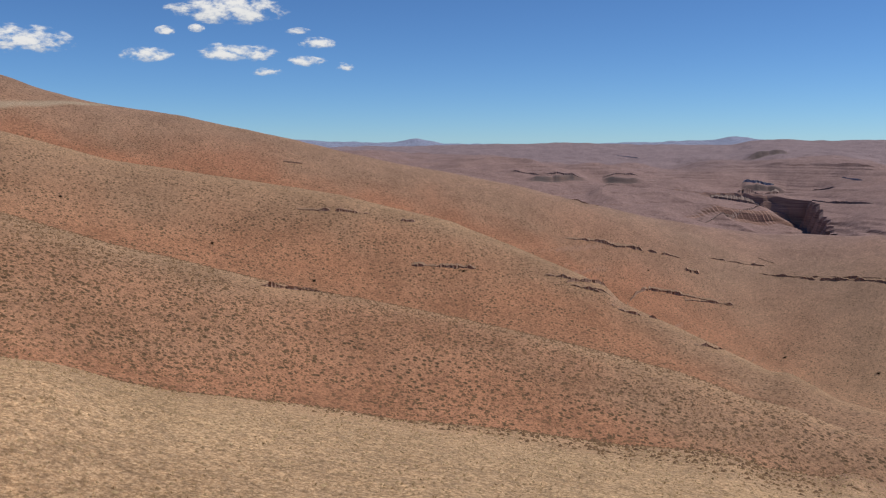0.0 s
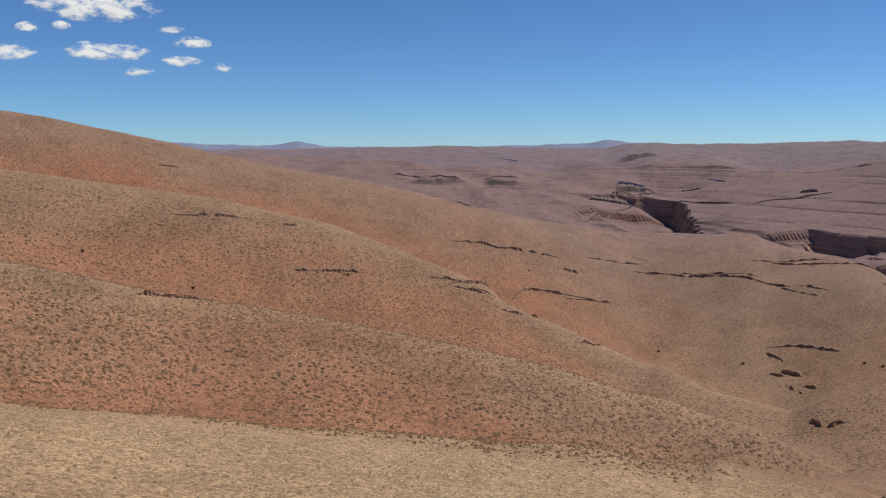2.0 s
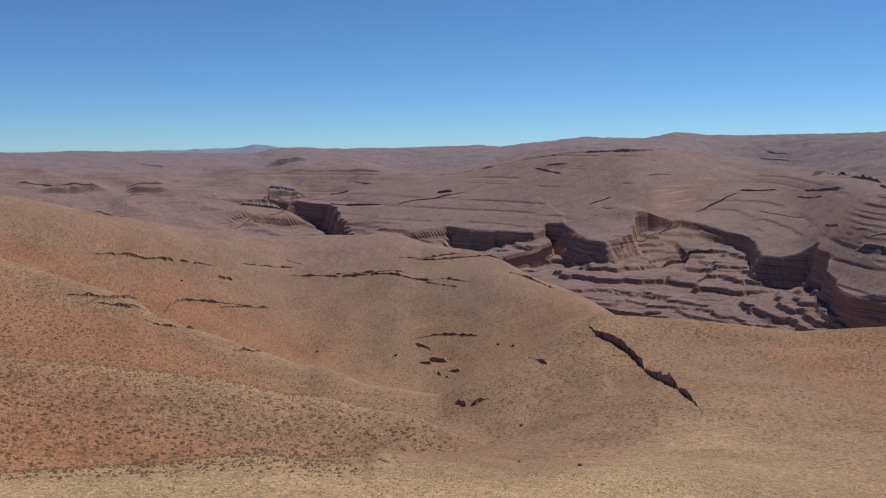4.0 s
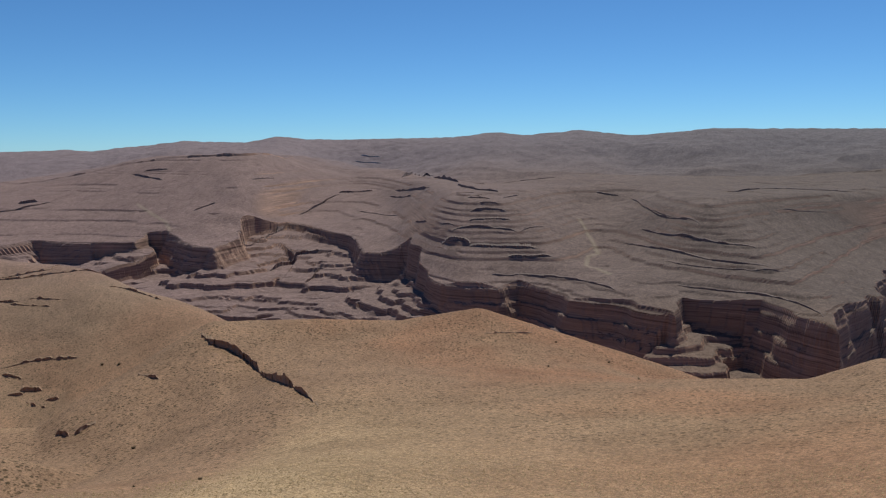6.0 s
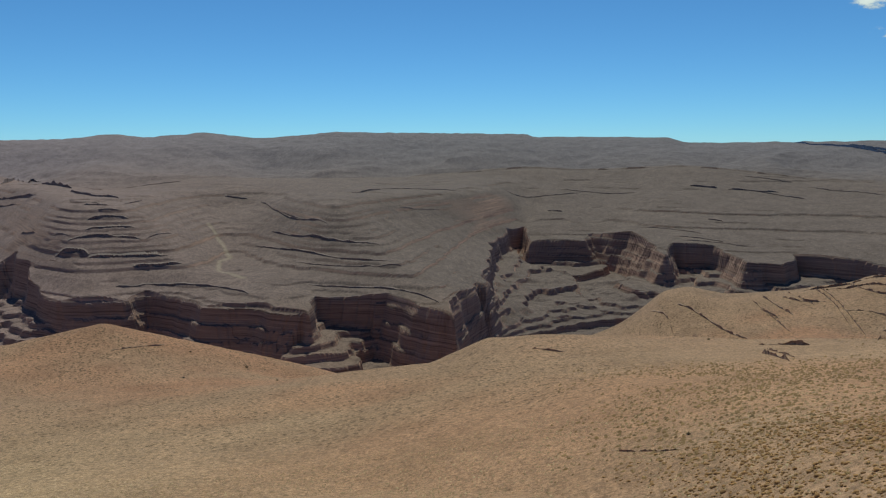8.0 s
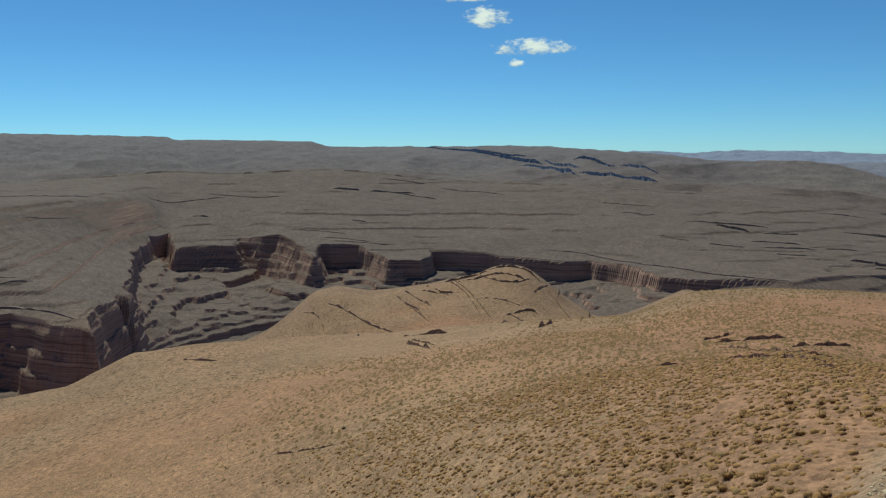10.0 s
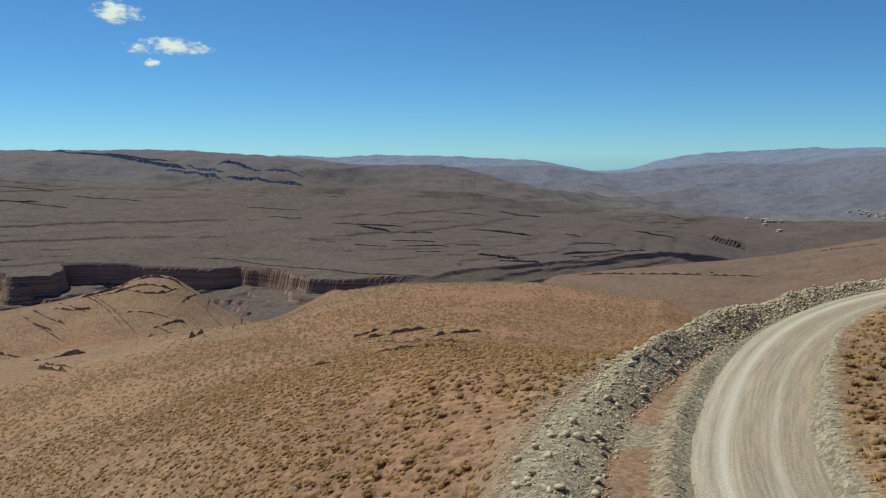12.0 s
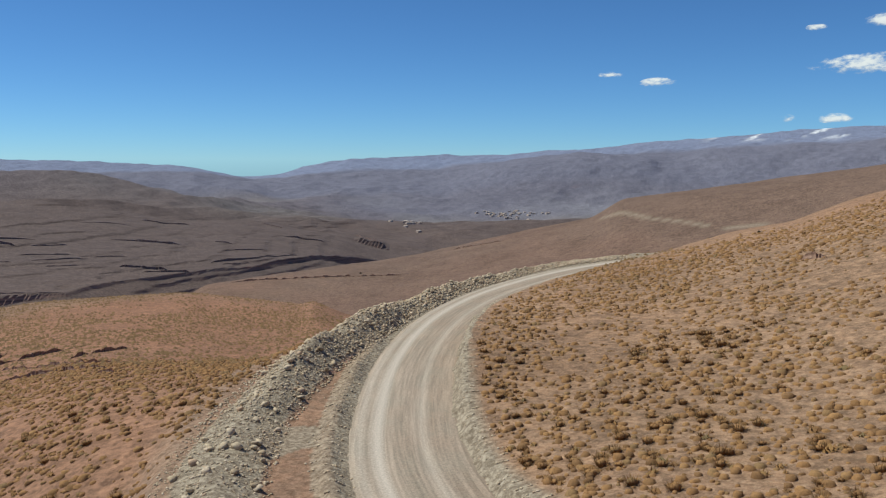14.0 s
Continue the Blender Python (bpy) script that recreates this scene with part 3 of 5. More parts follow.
def fbm(x, y, scale, octaves=5, seed=0, gain=0.5):
    s, a, t = np.zeros_like(x), 1.0, 0.0
    for o in range(octaves):
        s += a * vnoise(x / scale * 2 ** o + 17.3 * o, y / scale * 2 ** o - 9.1 * o, seed + o)
        t += a
        a *= gain
    return s / t


def cells(x, y, size, seed=0):
    """One chance value in -1..1 for each block of a slightly skewed, jittered grid."""
    u, v = x / size + 0.35 * vnoise(x / size * 1.7, y / size * 1.7, seed + 1), y / size + 0.35 * vnoise(x / size * 1.7, y / size * 1.7, seed + 2)
    return vnoise(np.floor(u + 0.4 * v), np.floor(v - 0.3 * u), seed)


def smooth(a, b, x):
    u = np.clip((x - a) / (b - a), 0, 1)
    return u * u * (3 - 2 * u)


def along(line, b):
    """Distance and slope (height over distance) of a line at the bearings b."""
    p = np.array(line, float)
    return np.interp(b, p[:, 0], p[:, 1]), np.interp(b, p[:, 0], p[:, 2] / p[:, 1])


def soften(v, n):
    k = np.hanning(2 * n + 3)
    k /= k.sum()
    return np.convolve(np.pad(v, n + 1, mode="edge"), k, "valid")


def land_lines(b):
    """All lines at the bearings b, as rows of distance and of slope."""
    even = np.arange(-34.5, 327, 0.1)
    rs, ss = [], []
    for line, _ in LINES:
        if line == "saddle":
            r_far, _ = along(S, even)
            r, s = np.sqrt(rs[-1] * r_far * 0.92), ss[-1] - 0.007 * (1 - smooth(112, 128, even))
        else:
            r, s = along(line, even)
            r = soften(r, 36)
            s = soften(s, 3 if line in (S, M, M2, V) else 6 if line in (C1, C2, C3) else 12 if line is C4 else 26)
        if rs:
            r = np.maximum(r, rs[-1] * 1.02 + 1)
        rs.append(r)
        ss.append(s)
    return np.array([np.interp(b, even, r) for r in rs]), np.array([np.interp(b, even, s) for s in ss])


def glide(x, y, xq):
    """Shape-keeping cubic through the columns of (x, y), read at the columns of xq."""
    h = np.diff(x, axis=0)
    d = np.diff(y, axis=0) / h
    m = np.zeros_like(y)
    w1, w2 = 2 * h[1:] + h[:-1], h[1:] + 2 * h[:-1]
    same = d[:-1] * d[1:] > 0
    with np.errstate(all="ignore"):
        m[1:-1] = np.where(same, (w1 + w2) / (w1 / d[:-1] + w2 / d[1:]), 0)
    m[0], m[-1] = d[0], d[-1]
    out = np.empty_like(xq)
    row = 0
    for k in range(len(x) - 1):
        hi = row + COUNTS[k]
        t = (xq[row:hi] - x[k]) / h[k]
        out[row:hi] = (y[k] * (1 + 2 * t) * (1 - t) ** 2 + h[k] * m[k] * t * (1 - t) ** 2
                       + y[k + 1] * t * t * (3 - 2 * t) + h[k] * m[k + 1] * t * t * (t - 1))
        row = hi
    out[row:] = y[-1]
    return out


COUNTS = [n for _, n in LINES[1:]]
BEARINGS = np.concatenate([np.arange(-34, 33.9, 0.22), np.arange(34, 106, 0.095), np.arange(106, 124, 0.12), np.arange(124, 187, 0.22), np.arange(188, 326.1, 3.0)])


def land_grid(b):
    """x, y, z (above the camera) of the sheet's points over the bearings b."""
    rs, ss = land_lines(b)
    lr = np.log(rs)
    rows = []
    for k, n in enumerate(COUNTS):
        t = np.arange(n)[:, None] / n
        rows.append(lr[k] + (lr[k + 1] - lr[k]) * t)
    rows.append(lr[-1:])
    q = np.concatenate(rows)
    slope = glide(lr, ss, q)
    r = np.exp(q)
    z = r * slope
    n = COUNTS[0]
    z[:n] = z[0] + (z[n] - z[0]) * (r[:n] - r[0]) / (r[n] - r[0])  # plain slope under the camera
    a = np.radians(b)[None, :]
    return r * np.sin(a), r * np.cos(a), z, r


# Slopes where many ledges crop out: bearing, distance, reach.
ROCKY = [(61.0, 1060, 95), (60, 1180, 90), (77, 950, 110), (73, 1050, 100), (80, 860, 80), (127, 1350, 130), (131, 1420, 120), (136, 1300, 130), (141, 1450, 130),
         (8, 2050, 200), (12, 2200, 170), (20, 2120, 170), (24, 2080, 170), (115, 2300, 220), (47, 1700, 160), (36, 1750, 120), (53, 1500, 150)]
# Tops of the flat-lying hard beds, and how much of each one's rise stands up as a riser.
BED_RNG = np.random.default_rng(11)
BED_TOPS = np.concatenate([np.cumsum(BED_RNG.uniform(5.0, 11.5, 16)) - 262, -150 + np.cumsum(BED_RNG.uniform(3.6, 9.0, 34))])
BED_TOPS = np.sort(BED_TOPS[(BED_TOPS < -152) | (BED_TOPS > -149)])
BED_HARD = BED_RNG.uniform(-1, 1, len(BED_TOPS) + 1)


def polar(pts):
    p = np.array(pts, float)
    a = np.radians(p[:, 0])
    return np.stack([p[:, 1] * np.sin(a), p[:, 1] * np.cos(a)], -1)


def strata(x, y, z, r, b):
    """Flat-lying rock beds: risers and benches below the canyon's wall, thin broken ledges above it."""
    wild = smooth(640, 760, r) * (1 - smooth(2600, 3200, r)) * (1 - 0.6 * smooth(146, 156, b))
    face = smooth(400, 500, r) * (1 - smooth(760, 840, r)) * (1 - smooth(36, 42, b)) * smooth(2, 10, b)
    wild = np.maximum(wild * (1 - 0.4 * face), 0.6 * face)
    step = np.maximum(np.abs(np.gradient(z, axis=1)), np.abs(np.gradient(z, axis=0)))
    rocky = np.zeros_like(z)
    for bc, rc, size in ROCKY:
        cx, cy = polar([(bc, rc)])[0]
        rocky = np.maximum(rocky, np.exp(-((x - cx) ** 2 + (y - cy) ** 2) / size ** 2))
    deep = smooth(-150, -166, z) * smooth(18, 26, b) * (1 - smooth(122, 132, b))
    w = 2.0 * fbm(x, y, 500, 3, 21) + (0.9 + 2.2 * deep) * fbm(x, y, 70, 3, 22) + (0.7 + 1.0 * deep) * fbm(x, y, 22, 2, 26) + (0.4 + 0.9 * deep) * cells(x, y, 26, 27)
    u = z + w
    k = np.searchsorted(BED_TOPS, u.ravel()).reshape(u.shape)
    lo, hi = np.r_[BED_TOPS[0] - 7, BED_TOPS][k], np.r_[BED_TOPS, BED_TOPS[-1] + 8][k]
    k = np.clip(k, 0, len(BED_HARD) - 1)
    thick = np.maximum(hi - lo, 1.0)
    f = np.clip((u - lo) / thick, 0, 1)
    lip = 1 - np.clip(1.2 * step / thick, 0.04, 0.55)
    flat_ = 0.62 - 0.42 * deep
    g = np.where(f < lip, f * flat_, flat_ * lip + (f - lip) * ((1 - flat_ * lip) / (1 - lip)))
    patch = smooth(-0.02, 0.14, fbm(x, y, 240, 4, 33) * 0.9 + 0.5 * fbm(x, y, 50, 3, 35) + 0.42 * BED_HARD[k] - 0.24 + 0.12 * smooth(83, 90, b) + 0.16 * smooth(54, 58, b) * (1 - smooth(83, 90, b)) * (1 - smooth(1250, 1500, r)) + 0.12 * smooth(118, 124, b) + 0.26 * (1 - smooth(20, 30, b)) * smooth(1500, 1800, r) + 0.16 * face + 0.75 * deep + 0.42 * rocky)
    z = z + wild * patch * 0.95 * thick * (g - f)
    # weathered: evened along the faces
    worn = z.copy()
    worn[:, 1:-1] = 0.2 * z[:, :-2] + 0.6 * z[:, 1:-1] + 0.2 * z[:, 2:]
    return z + smooth(640, 760, r) * (worn - z)


def off_line(x, y, pts):
    """Distance to a line given by plan points, and the way along it, 0 to 1."""
    best, way = np.full(x.shape, 1e9), np.zeros(x.shape)
    seg = np.linalg.norm(np.diff(pts, axis=0), axis=1)
    run, total = 0.0, seg.sum()
    for p, q, s in zip(pts[:-1], pts[1:], seg):
        d = (q - p) / s
        t = np.clip((x - p[0]) * d[0] + (y - p[1]) * d[1], 0, s)
        e = np.hypot(x - p[0] - t * d[0], y - p[1] - t * d[1])
        k = e < best
        best[k], way[k] = e[k], (run + t[k]) / total
        run += s
    return best, way


# Side canyons (depth and width in metres, then bearing and distance of points up their beds) and spurs (negative depth).
GULLIES = [
    (48, 110, [(20, 1300), (22.8, 1700), (24, 2000), (21, 2500)]),
    (10, 26, [(88.0, 1100), (87.9, 1500), (88.4, 1700)]),
    (9, 30, [(67.6, 960), (67.4, 1150), (67.0, 1350)]),
]
# Far cliffs: height, then bearing and distance along the foot of each.
CLIFFS = [(14, [(19.6, 3040), (22.2, 3119)]), (12, [(19.4, 2276), (22.1, 2290)]), (9, [(5.6, 1972), (9.7, 2087)]), (9, [(10.6, 2200), (13.2, 2210)]), (14, [(147, 1938), (149.2, 1881)])]


def far_cliffs(r, b):
    """Rise of the land over the far cliffs, and where their faces are."""
    up, face = np.zeros_like(r), np.zeros_like(r)
    for high, pts in CLIFFS:
        p = np.array(pts, float)
        k = (b > p[0, 0]) & (b < p[-1, 0]) & (r > p[:, 1].min() - 80) & (r < p[:, 1].max() + 12 * high)
        bk = b[k]
        run = np.interp(bk, p[:, 0], p[:, 1]) + high * (0.5 * vnoise(bk * 1.3, bk * 0, 7) + 0.05 * vnoise(bk * 5, bk * 0, 9))
        t = (bk - p[0, 0]) / (p[-1, 0] - p[0, 0])
        top = high * np.clip(6 * np.minimum(t, 1 - t), 0, 1) * (0.8 + 0.3 * vnoise(bk * 3, bk * 0, 11))
        u = r[k] - run
        wide = np.maximum(0.35 * high, 0.006 * r[k])
        up[k] += top * smooth(-wide, 0, u) * np.exp(-np.maximum(u, 0) / (4 * high))
        face[k] = np.maximum(face[k], smooth(-1.6 * wide, -wide, u) * (1 - smooth(0, wide, u)) * np.clip(top / high, 0, 1))
    return up, face


# The gravel road: plan points of its middle, from behind the camera round the bend; it lies level.
ROAD = np.array([(-80, 25), (-40, 10), (-15, -5), (0, -16), (9.5, -24.5), (17.2, -31.9), (21.4, -37.5), (26, -45.9), (29.4, -53), (32.8, -61.7), (35.7, -71.8),
                 (37.3, -82), (37.6, -91.2), (36.9, -101.8), (35.2, -112.2), (31.5, -123), (26, -135), (18, -150)], float)
ROAD_Z = -15.0


def dense(pts, step=1.0):
    """The line rounded and cut into short even pieces."""
    p = pts
    for _ in range(3):
        q = np.empty((2 * len(p) - 2, 2))
        q[0::2], q[1::2] = 0.75 * p[:-1] + 0.25 * p[1:], 0.25 * p[:-1] + 0.75 * p[1:]
        p = q
    s = np.concatenate([[0], np.cumsum(np.linalg.norm(np.diff(p, axis=0), axis=1))])
    n = np.arange(0, s[-1], step)
    return np.stack([np.interp(n, s, p[:, 0]), np.interp(n, s, p[:, 1])], -1)


ROAD_LINE = dense(ROAD)
ROAD_DIR = np.gradient(ROAD_LINE, axis=0)
ROAD_DIR /= np.linalg.norm(ROAD_DIR, axis=1)[:, None]


def road_frame(x, y):
    """Offset from the road's middle (positive on the valley side) and y of the nearest middle point."""
    d2 = np.full(x.shape, 1e9)
    k = np.zeros(x.shape, int)
    for i, (px_, py_) in enumerate(ROAD_LINE):
        e = (x - px_) ** 2 + (y - py_) ** 2
        m = e < d2
        d2[m], k[m] = e[m], i
    p, d = ROAD_LINE[k], ROAD_DIR[k]
    side = d[..., 0] * (y - p[..., 1]) - d[..., 1] * (x - p[..., 0])
    return np.where(side > 0, 1, -1) * np.sqrt(d2), p[..., 1]


def bank_offset(yc):
    """Offset of the rubble bank's middle from the road's, its half width and height."""
    return (np.interp(-yc, [24, 40, 50, 60, 76, 110], [9.8, 9.0, 8.0, 6.5, 5.2, 4.8]), np.interp(-yc, [24, 40, 60, 76, 110], [2.4, 2.3, 2.5, 1.9, 1.4]),
            np.interp(-yc, [10, 24, 36, 46, 55, 62, 76, 110, 130], [0.35, 0.5, 0.65, 1.0, 1.5, 1.6, 1.1, 0.7, 0.4]))


def road_cut(x, y, z):
    """The land with the road, its verge and the rubble bank cut into it."""
    d, yc = road_frame(x, y)
    mid, half, high = bank_offset(yc)
    outer = mid + half
    rough_ = fbm(x, y, 2.2, 3, 81)
    flat = smooth(0.0, 1.0, (d + 3.7 + 0.5 * rough_) / 0.9) * (1 - smooth(0, 1, (d - outer) / (2.5 + 3.5 * smooth(-30, -60, yc))))
    z = z + (ROAD_Z - z) * flat
    lumps = fbm(x, y, 5.0, 3, 83)
    hump = np.clip(1 - np.abs((d - mid) / half) ** 1.3, 0, 1)
    z = z + hump * high * (0.95 + 0.7 * lumps) + 0.25 * hump * rough_
    row = np.exp(-((d - 4.1) / 0.55) ** 2) * 0.35 * smooth(-18, -26, yc) * smooth(-66, -54, yc) * (1 + rough_)
    return z + row - 0.06 * (np.abs(d) < 3.2), d, hump


def near(x, y, pts):
    """Distance in plan to a line of (bearing, distance, values...), and the first two values at its nearest point."""
    p = np.array(pts, float)
    e, way = off_line(x, y, polar(p[:, :2]))
    s = np.concatenate([[0], np.cumsum(np.linalg.norm(np.diff(polar(p[:, :2]), axis=0), axis=1))])
    return e, np.interp(way, s / s[-1], p[:, 2]), np.interp(way, s / s[-1], p[:, -1])


def canyon(x, y, z):
    """Land beyond the canyon's floor: bench slopes, the wall of the hard bed, and hillsides rising from contour to contour."""
    # uneven edges: buttresses and notches
    wx = x + 9 * fbm(x, y, 90, 3, 61) + 5 * fbm(x, y, 38, 3, 62)
    wy = y + 9 * fbm(x, y, 90, 3, 63) + 5 * fbm(x, y, 38, 3, 64)
    r, b = np.hypot(wx, wy), (np.degrees(np.arctan2(wx, wy)) + 394) % 360 - 34
    lines = [FLOOR, BROW_UP + BROW_HILLS + BROW_DOWN + BROW_LOW, H1_UP + H1_HILLS + H1_DOWN, H2_UP + H2_HILLS + H2_DOWN, H3_UP + H3_HILLS + H3_DOWN, H4_UP + H4_HILLS + H4_DOWN, U]
    grid = np.arange(-8, 181, 0.5)
    out, hill = z.copy(), np.zeros(z.shape, bool)
    inner = None
    for k, line in enumerate(lines):
        if k in (0, 6):
            rk, sk = along(line, grid)
            rk = soften(rk, 6)
            line = list(zip(grid, rk, rk * sk))
        p = np.array(line, float)
        outside = r > np.interp(b, p[:, 0], p[:, 1])
        e, level, high = near(wx, wy, line)
        if k:
            e0, level0, high0, outside0 = inner
            t = e0 / (e0 + e + 1e-6)
            band = outside0 & ~outside
            if k == 1:
                foot = level - high
                # a high wall stands in courses with narrow benches between them, a low one in one face
                n = np.where(high > 40, 4.0, np.where(high > 26, 3.0, 1.0))
                q = np.clip(1.03 - e / (np.where(high > 26, 0.55, 0.16) * high + 1), 0, 1) * n
                q = np.where((q > 0) & (q < n), q + (n > 1) * (0.5 * fbm(x, y, 80, 3, 67) + 0.22 * fbm(x, y, 18, 2, 68)), q)
                course = np.floor(q)
                q = (course + smooth(0.42, 0.58, q - course) * 0.9 + 0.1 * (q - course)) / n
                v = level0 + (foot - level0) * t + high * np.clip(q, 0, 1)
            else:
                v = level0 + (level - level0) * t
            out[band] = v[band]
            hill |= band if k > 1 else False
            outside = outside & outside0
        inner = (e, level, high, outside)
    return out, hill


def blur(v):
    """The grid evened out over a few steps each way."""
    for axis, n in ((0, 7), (1, 9), (0, 7), (1, 9)):
        c = np.cumsum(np.concatenate([np.repeat(np.take(v, [0], axis), n + 1, axis), v, np.repeat(np.take(v, [-1], axis), n, axis)], axis), axis)
        m = v.shape[axis]
        v = (np.take(c, np.arange(2 * n + 1, 2 * n + 1 + m), axis) - np.take(c, np.arange(0, m), axis)) / (2 * n + 1)
    return v


def land_height(x, y, z, r, b):
    z = z + r * 0.0015 * fbm(x, y, 45, 5, 3) + 0.22 * fbm(x, y, 6, 3, 8) * smooth(20, 60, r)
    wild = smooth(720, 1000, r)
    ridge = 1 - 2 * np.abs(fbm(x, y, 520, 4, 71))
    spur = 1 - 2 * np.abs(fbm(x + 40 * fbm(x, y, 120, 3, 76), y + 40 * fbm(x, y, 120, 3, 77), 230, 3, 74))
    beyond = (b > 14) & (b < 152) & (r > 620) & (r < 2900)
    mine = smooth(14, 22, b[beyond]) * (1 - smooth(144, 152, b[beyond]))
    far_side, on_hill = canyon(x[beyond], y[beyond], z[beyond])
    z[beyond] = z[beyond] + mine * (far_side - z[beyond])
    hill = np.zeros(z.shape)
    hill[beyond] = on_hill
    rounded, share = blur(z * hill), blur(hill)
    z = np.where(hill > 0, rounded / np.maximum(share, 1e-6), z)
    calm = smooth(22, 32, b) * (1 - smooth(112, 140, b))
    z = z + wild * (1 - 0.8 * calm) * (3 * fbm(x, y, 150, 3, 11) + 8 * fbm(x, y, 600, 3, 12)) + 38 * (ridge - 0.6) * smooth(1750 + 300 * calm, 2300 + 250 * calm, r) * (1 - smooth(2700, 3300, r))
    z = z + wild * (1.5 + 24 * (1 - smooth(20, 30, b)) + 4 * smooth(100, 115, b)) * (spur - 0.65) * (1 - smooth(1500, 2300, r)) * (1 - smooth(125, 140, b))
    wx, wy = x + 28 * fbm(x, y, 170, 4, 61), y + 28 * fbm(x, y, 170, 4, 62)
    near = (b > 8) & (b < 150) & (r > 600) & (r < 3000)
    for depth, width, pts in GULLIES:
        e, way = off_line(wx[near], wy[near], polar(pts))
        # steep-sided bed, gentle shoulders, dying out at its head
        cut = depth * (1 - 0.7 * way ** 1.5) * (0.65 * np.exp(-(e / width) ** 2) + 0.35 * np.exp(-(e / (3 * width)) ** 2))
        z[near] -= cut * smooth(0.0, 0.15, way + 0.05)
    # gullied foothills under the far ranges
    rough_hill = 1 - 2 * np.abs(fbm(x, y, 620, 5, 141, 0.55))
    z = z + smooth(118, 132, b) * 30 * (rough_hill - 0.72) * smooth(2500, 3000, r) * (1 - smooth(4300, 4650, r))
    return strata(x, y, z, r, b) + far_cliffs(r, b)[0]


def sheet(name, x, y, z, maps, mat, smooth_rows):
    """A grid of points as one closed-round mesh, with its soil map."""
    nr, nb = x.shape
    me = bpy.data.meshes.new(name)
    co = np.concatenate([np.stack([x, y, z], -1).reshape(-1, 3), [(0, 0, z[0].mean())]])
    i = np.arange(nr - 1)[:, None] * nb + np.arange(nb)[None, :]
    j = np.arange(nr - 1)[:, None] * nb + (np.arange(nb)[None, :] + 1) % nb
    f = np.stack([i, i + nb, j + nb, j], -1).reshape(-1, 4)
    me.vertices.add(len(co))
    me.vertices.foreach_set("co", co.ravel())
    k = np.arange(nb)
    hub = np.stack([np.full(nb, nr * nb), k, (k + 1) % nb], -1)
    me.loops.add(f.size + hub.size)
    me.loops.foreach_set("vertex_index", np.concatenate([f.ravel(), hub.ravel()]).astype(np.int32))
    me.polygons.add(len(f) + nb)
    me.polygons.foreach_set("loop_start", np.concatenate([np.arange(0, f.size, 4), f.size + np.arange(0, hub.size, 3)]).astype(np.int32))
    me.update(calc_edges=True)
    for key, soil in maps.items():
        at = me.attributes.new(key, "FLOAT_COLOR", "POINT")
        at.data.foreach_set("color", np.concatenate([soil.reshape(-1), soil[0, 0]]).astype(np.float32))
    smooth_ = np.repeat(np.arange(nr - 1) < smooth_rows, nb)
    me.polygons.foreach_set("use_smooth", np.concatenate([smooth_, np.ones(nb, bool)]))
    me.materials.append(mat)
    me.validate()
    return new(name, me)


gx, gy, gz, gr = land_grid(BEARINGS)
bear = np.broadcast_to(BEARINGS[None, :], gx.shape)
gz = land_height(gx, gy, gz, gr, bear)
road_off, bank = np.full(gx.shape, 99.0), np.zeros(gx.shape)
by_road = gr < 175
gz[by_road], road_off[by_road], bank[by_road] = road_cut(gx[by_road], gy[by_road], gz[by_road])
gz += EYE_Z
# far tone: haze painted mauve-grey with distance; at right also the nearer brown hill
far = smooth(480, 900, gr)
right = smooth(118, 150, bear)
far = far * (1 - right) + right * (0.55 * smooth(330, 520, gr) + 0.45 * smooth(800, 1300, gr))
grass = (1 - smooth(90, 150, gr * (1 - 0.5 * smooth(36, 50, bear)))) * (1 - smooth(100, 130, bear)) * (1 - 0.65 * smooth(42, 66, bear)) * (1 - 0.35 * smooth(75, 100, bear))
grass *= 0.8 + 0.4 * fbm(gx, gy, 40, 4, 53)
grass = np.maximum(grass, 0.3 * smooth(142, 160, bear) * (1 - smooth(110, 170, gr)))
grass = np.clip(grass, 0, 1)
# red earth at the foot of each hill face; the crest's sunlit rim painted straw
red = 0.35 * smooth(0.0, 0.5, fbm(gx, gy, 120, 4, 51))
crest = np.zeros_like(gr)
for k in (3, 5, 7):
    lo = sum(COUNTS[:k])
    part_ = np.arange(COUNTS[k])[:, None] / COUNTS[k]
    rows = slice(lo, lo + COUNTS[k])
    blot = fbm(gx[rows], gy[rows], 70, 4, 52)
    red[rows] = np.maximum(red[rows], (0.72 if k == 7 else 0.46) * (1 - smooth(0.3, 0.72, part_ + 0.35 * blot)) * (1 - smooth(17, 30, bear[rows])))
    crest[rows] = smooth(0.72, 1.0, part_ + 0.12 * blot) * (1 - smooth(24, 34, bear[rows])) * (0.6 if k < 7 else 0.25)
grass = np.clip(grass + 0.6 * crest, 0, 1)
red = red * (1 - crest)
red = red * (1 - far)
mid_, half_, _ = bank_offset(gy)
pale = np.maximum(smooth(0.02, 0.25, bank), (np.abs(road_off) < 3.9) * 1.0)
pale = np.maximum(pale, smooth(-3.0, -3.5, road_off) * smooth(-4.6, -4.0, road_off) * 0.7 * smooth(-62, -46, gy))
pale = np.maximum(pale, ((road_off > 3) & (road_off < 5.0)) * 0.75)
pale = np.maximum(pale, smooth(3.0, 0.0, np.abs(road_off - 12.2)) * 0.35)
# hill face over the bend, turned from the sun, brightened through its colour
pale = np.maximum(pale, 0.12 * smooth(380, 470, gr) * (1 - smooth(640, 700, gr)) * smooth(8, 20, bear) * (1 - smooth(40, 45, bear)))
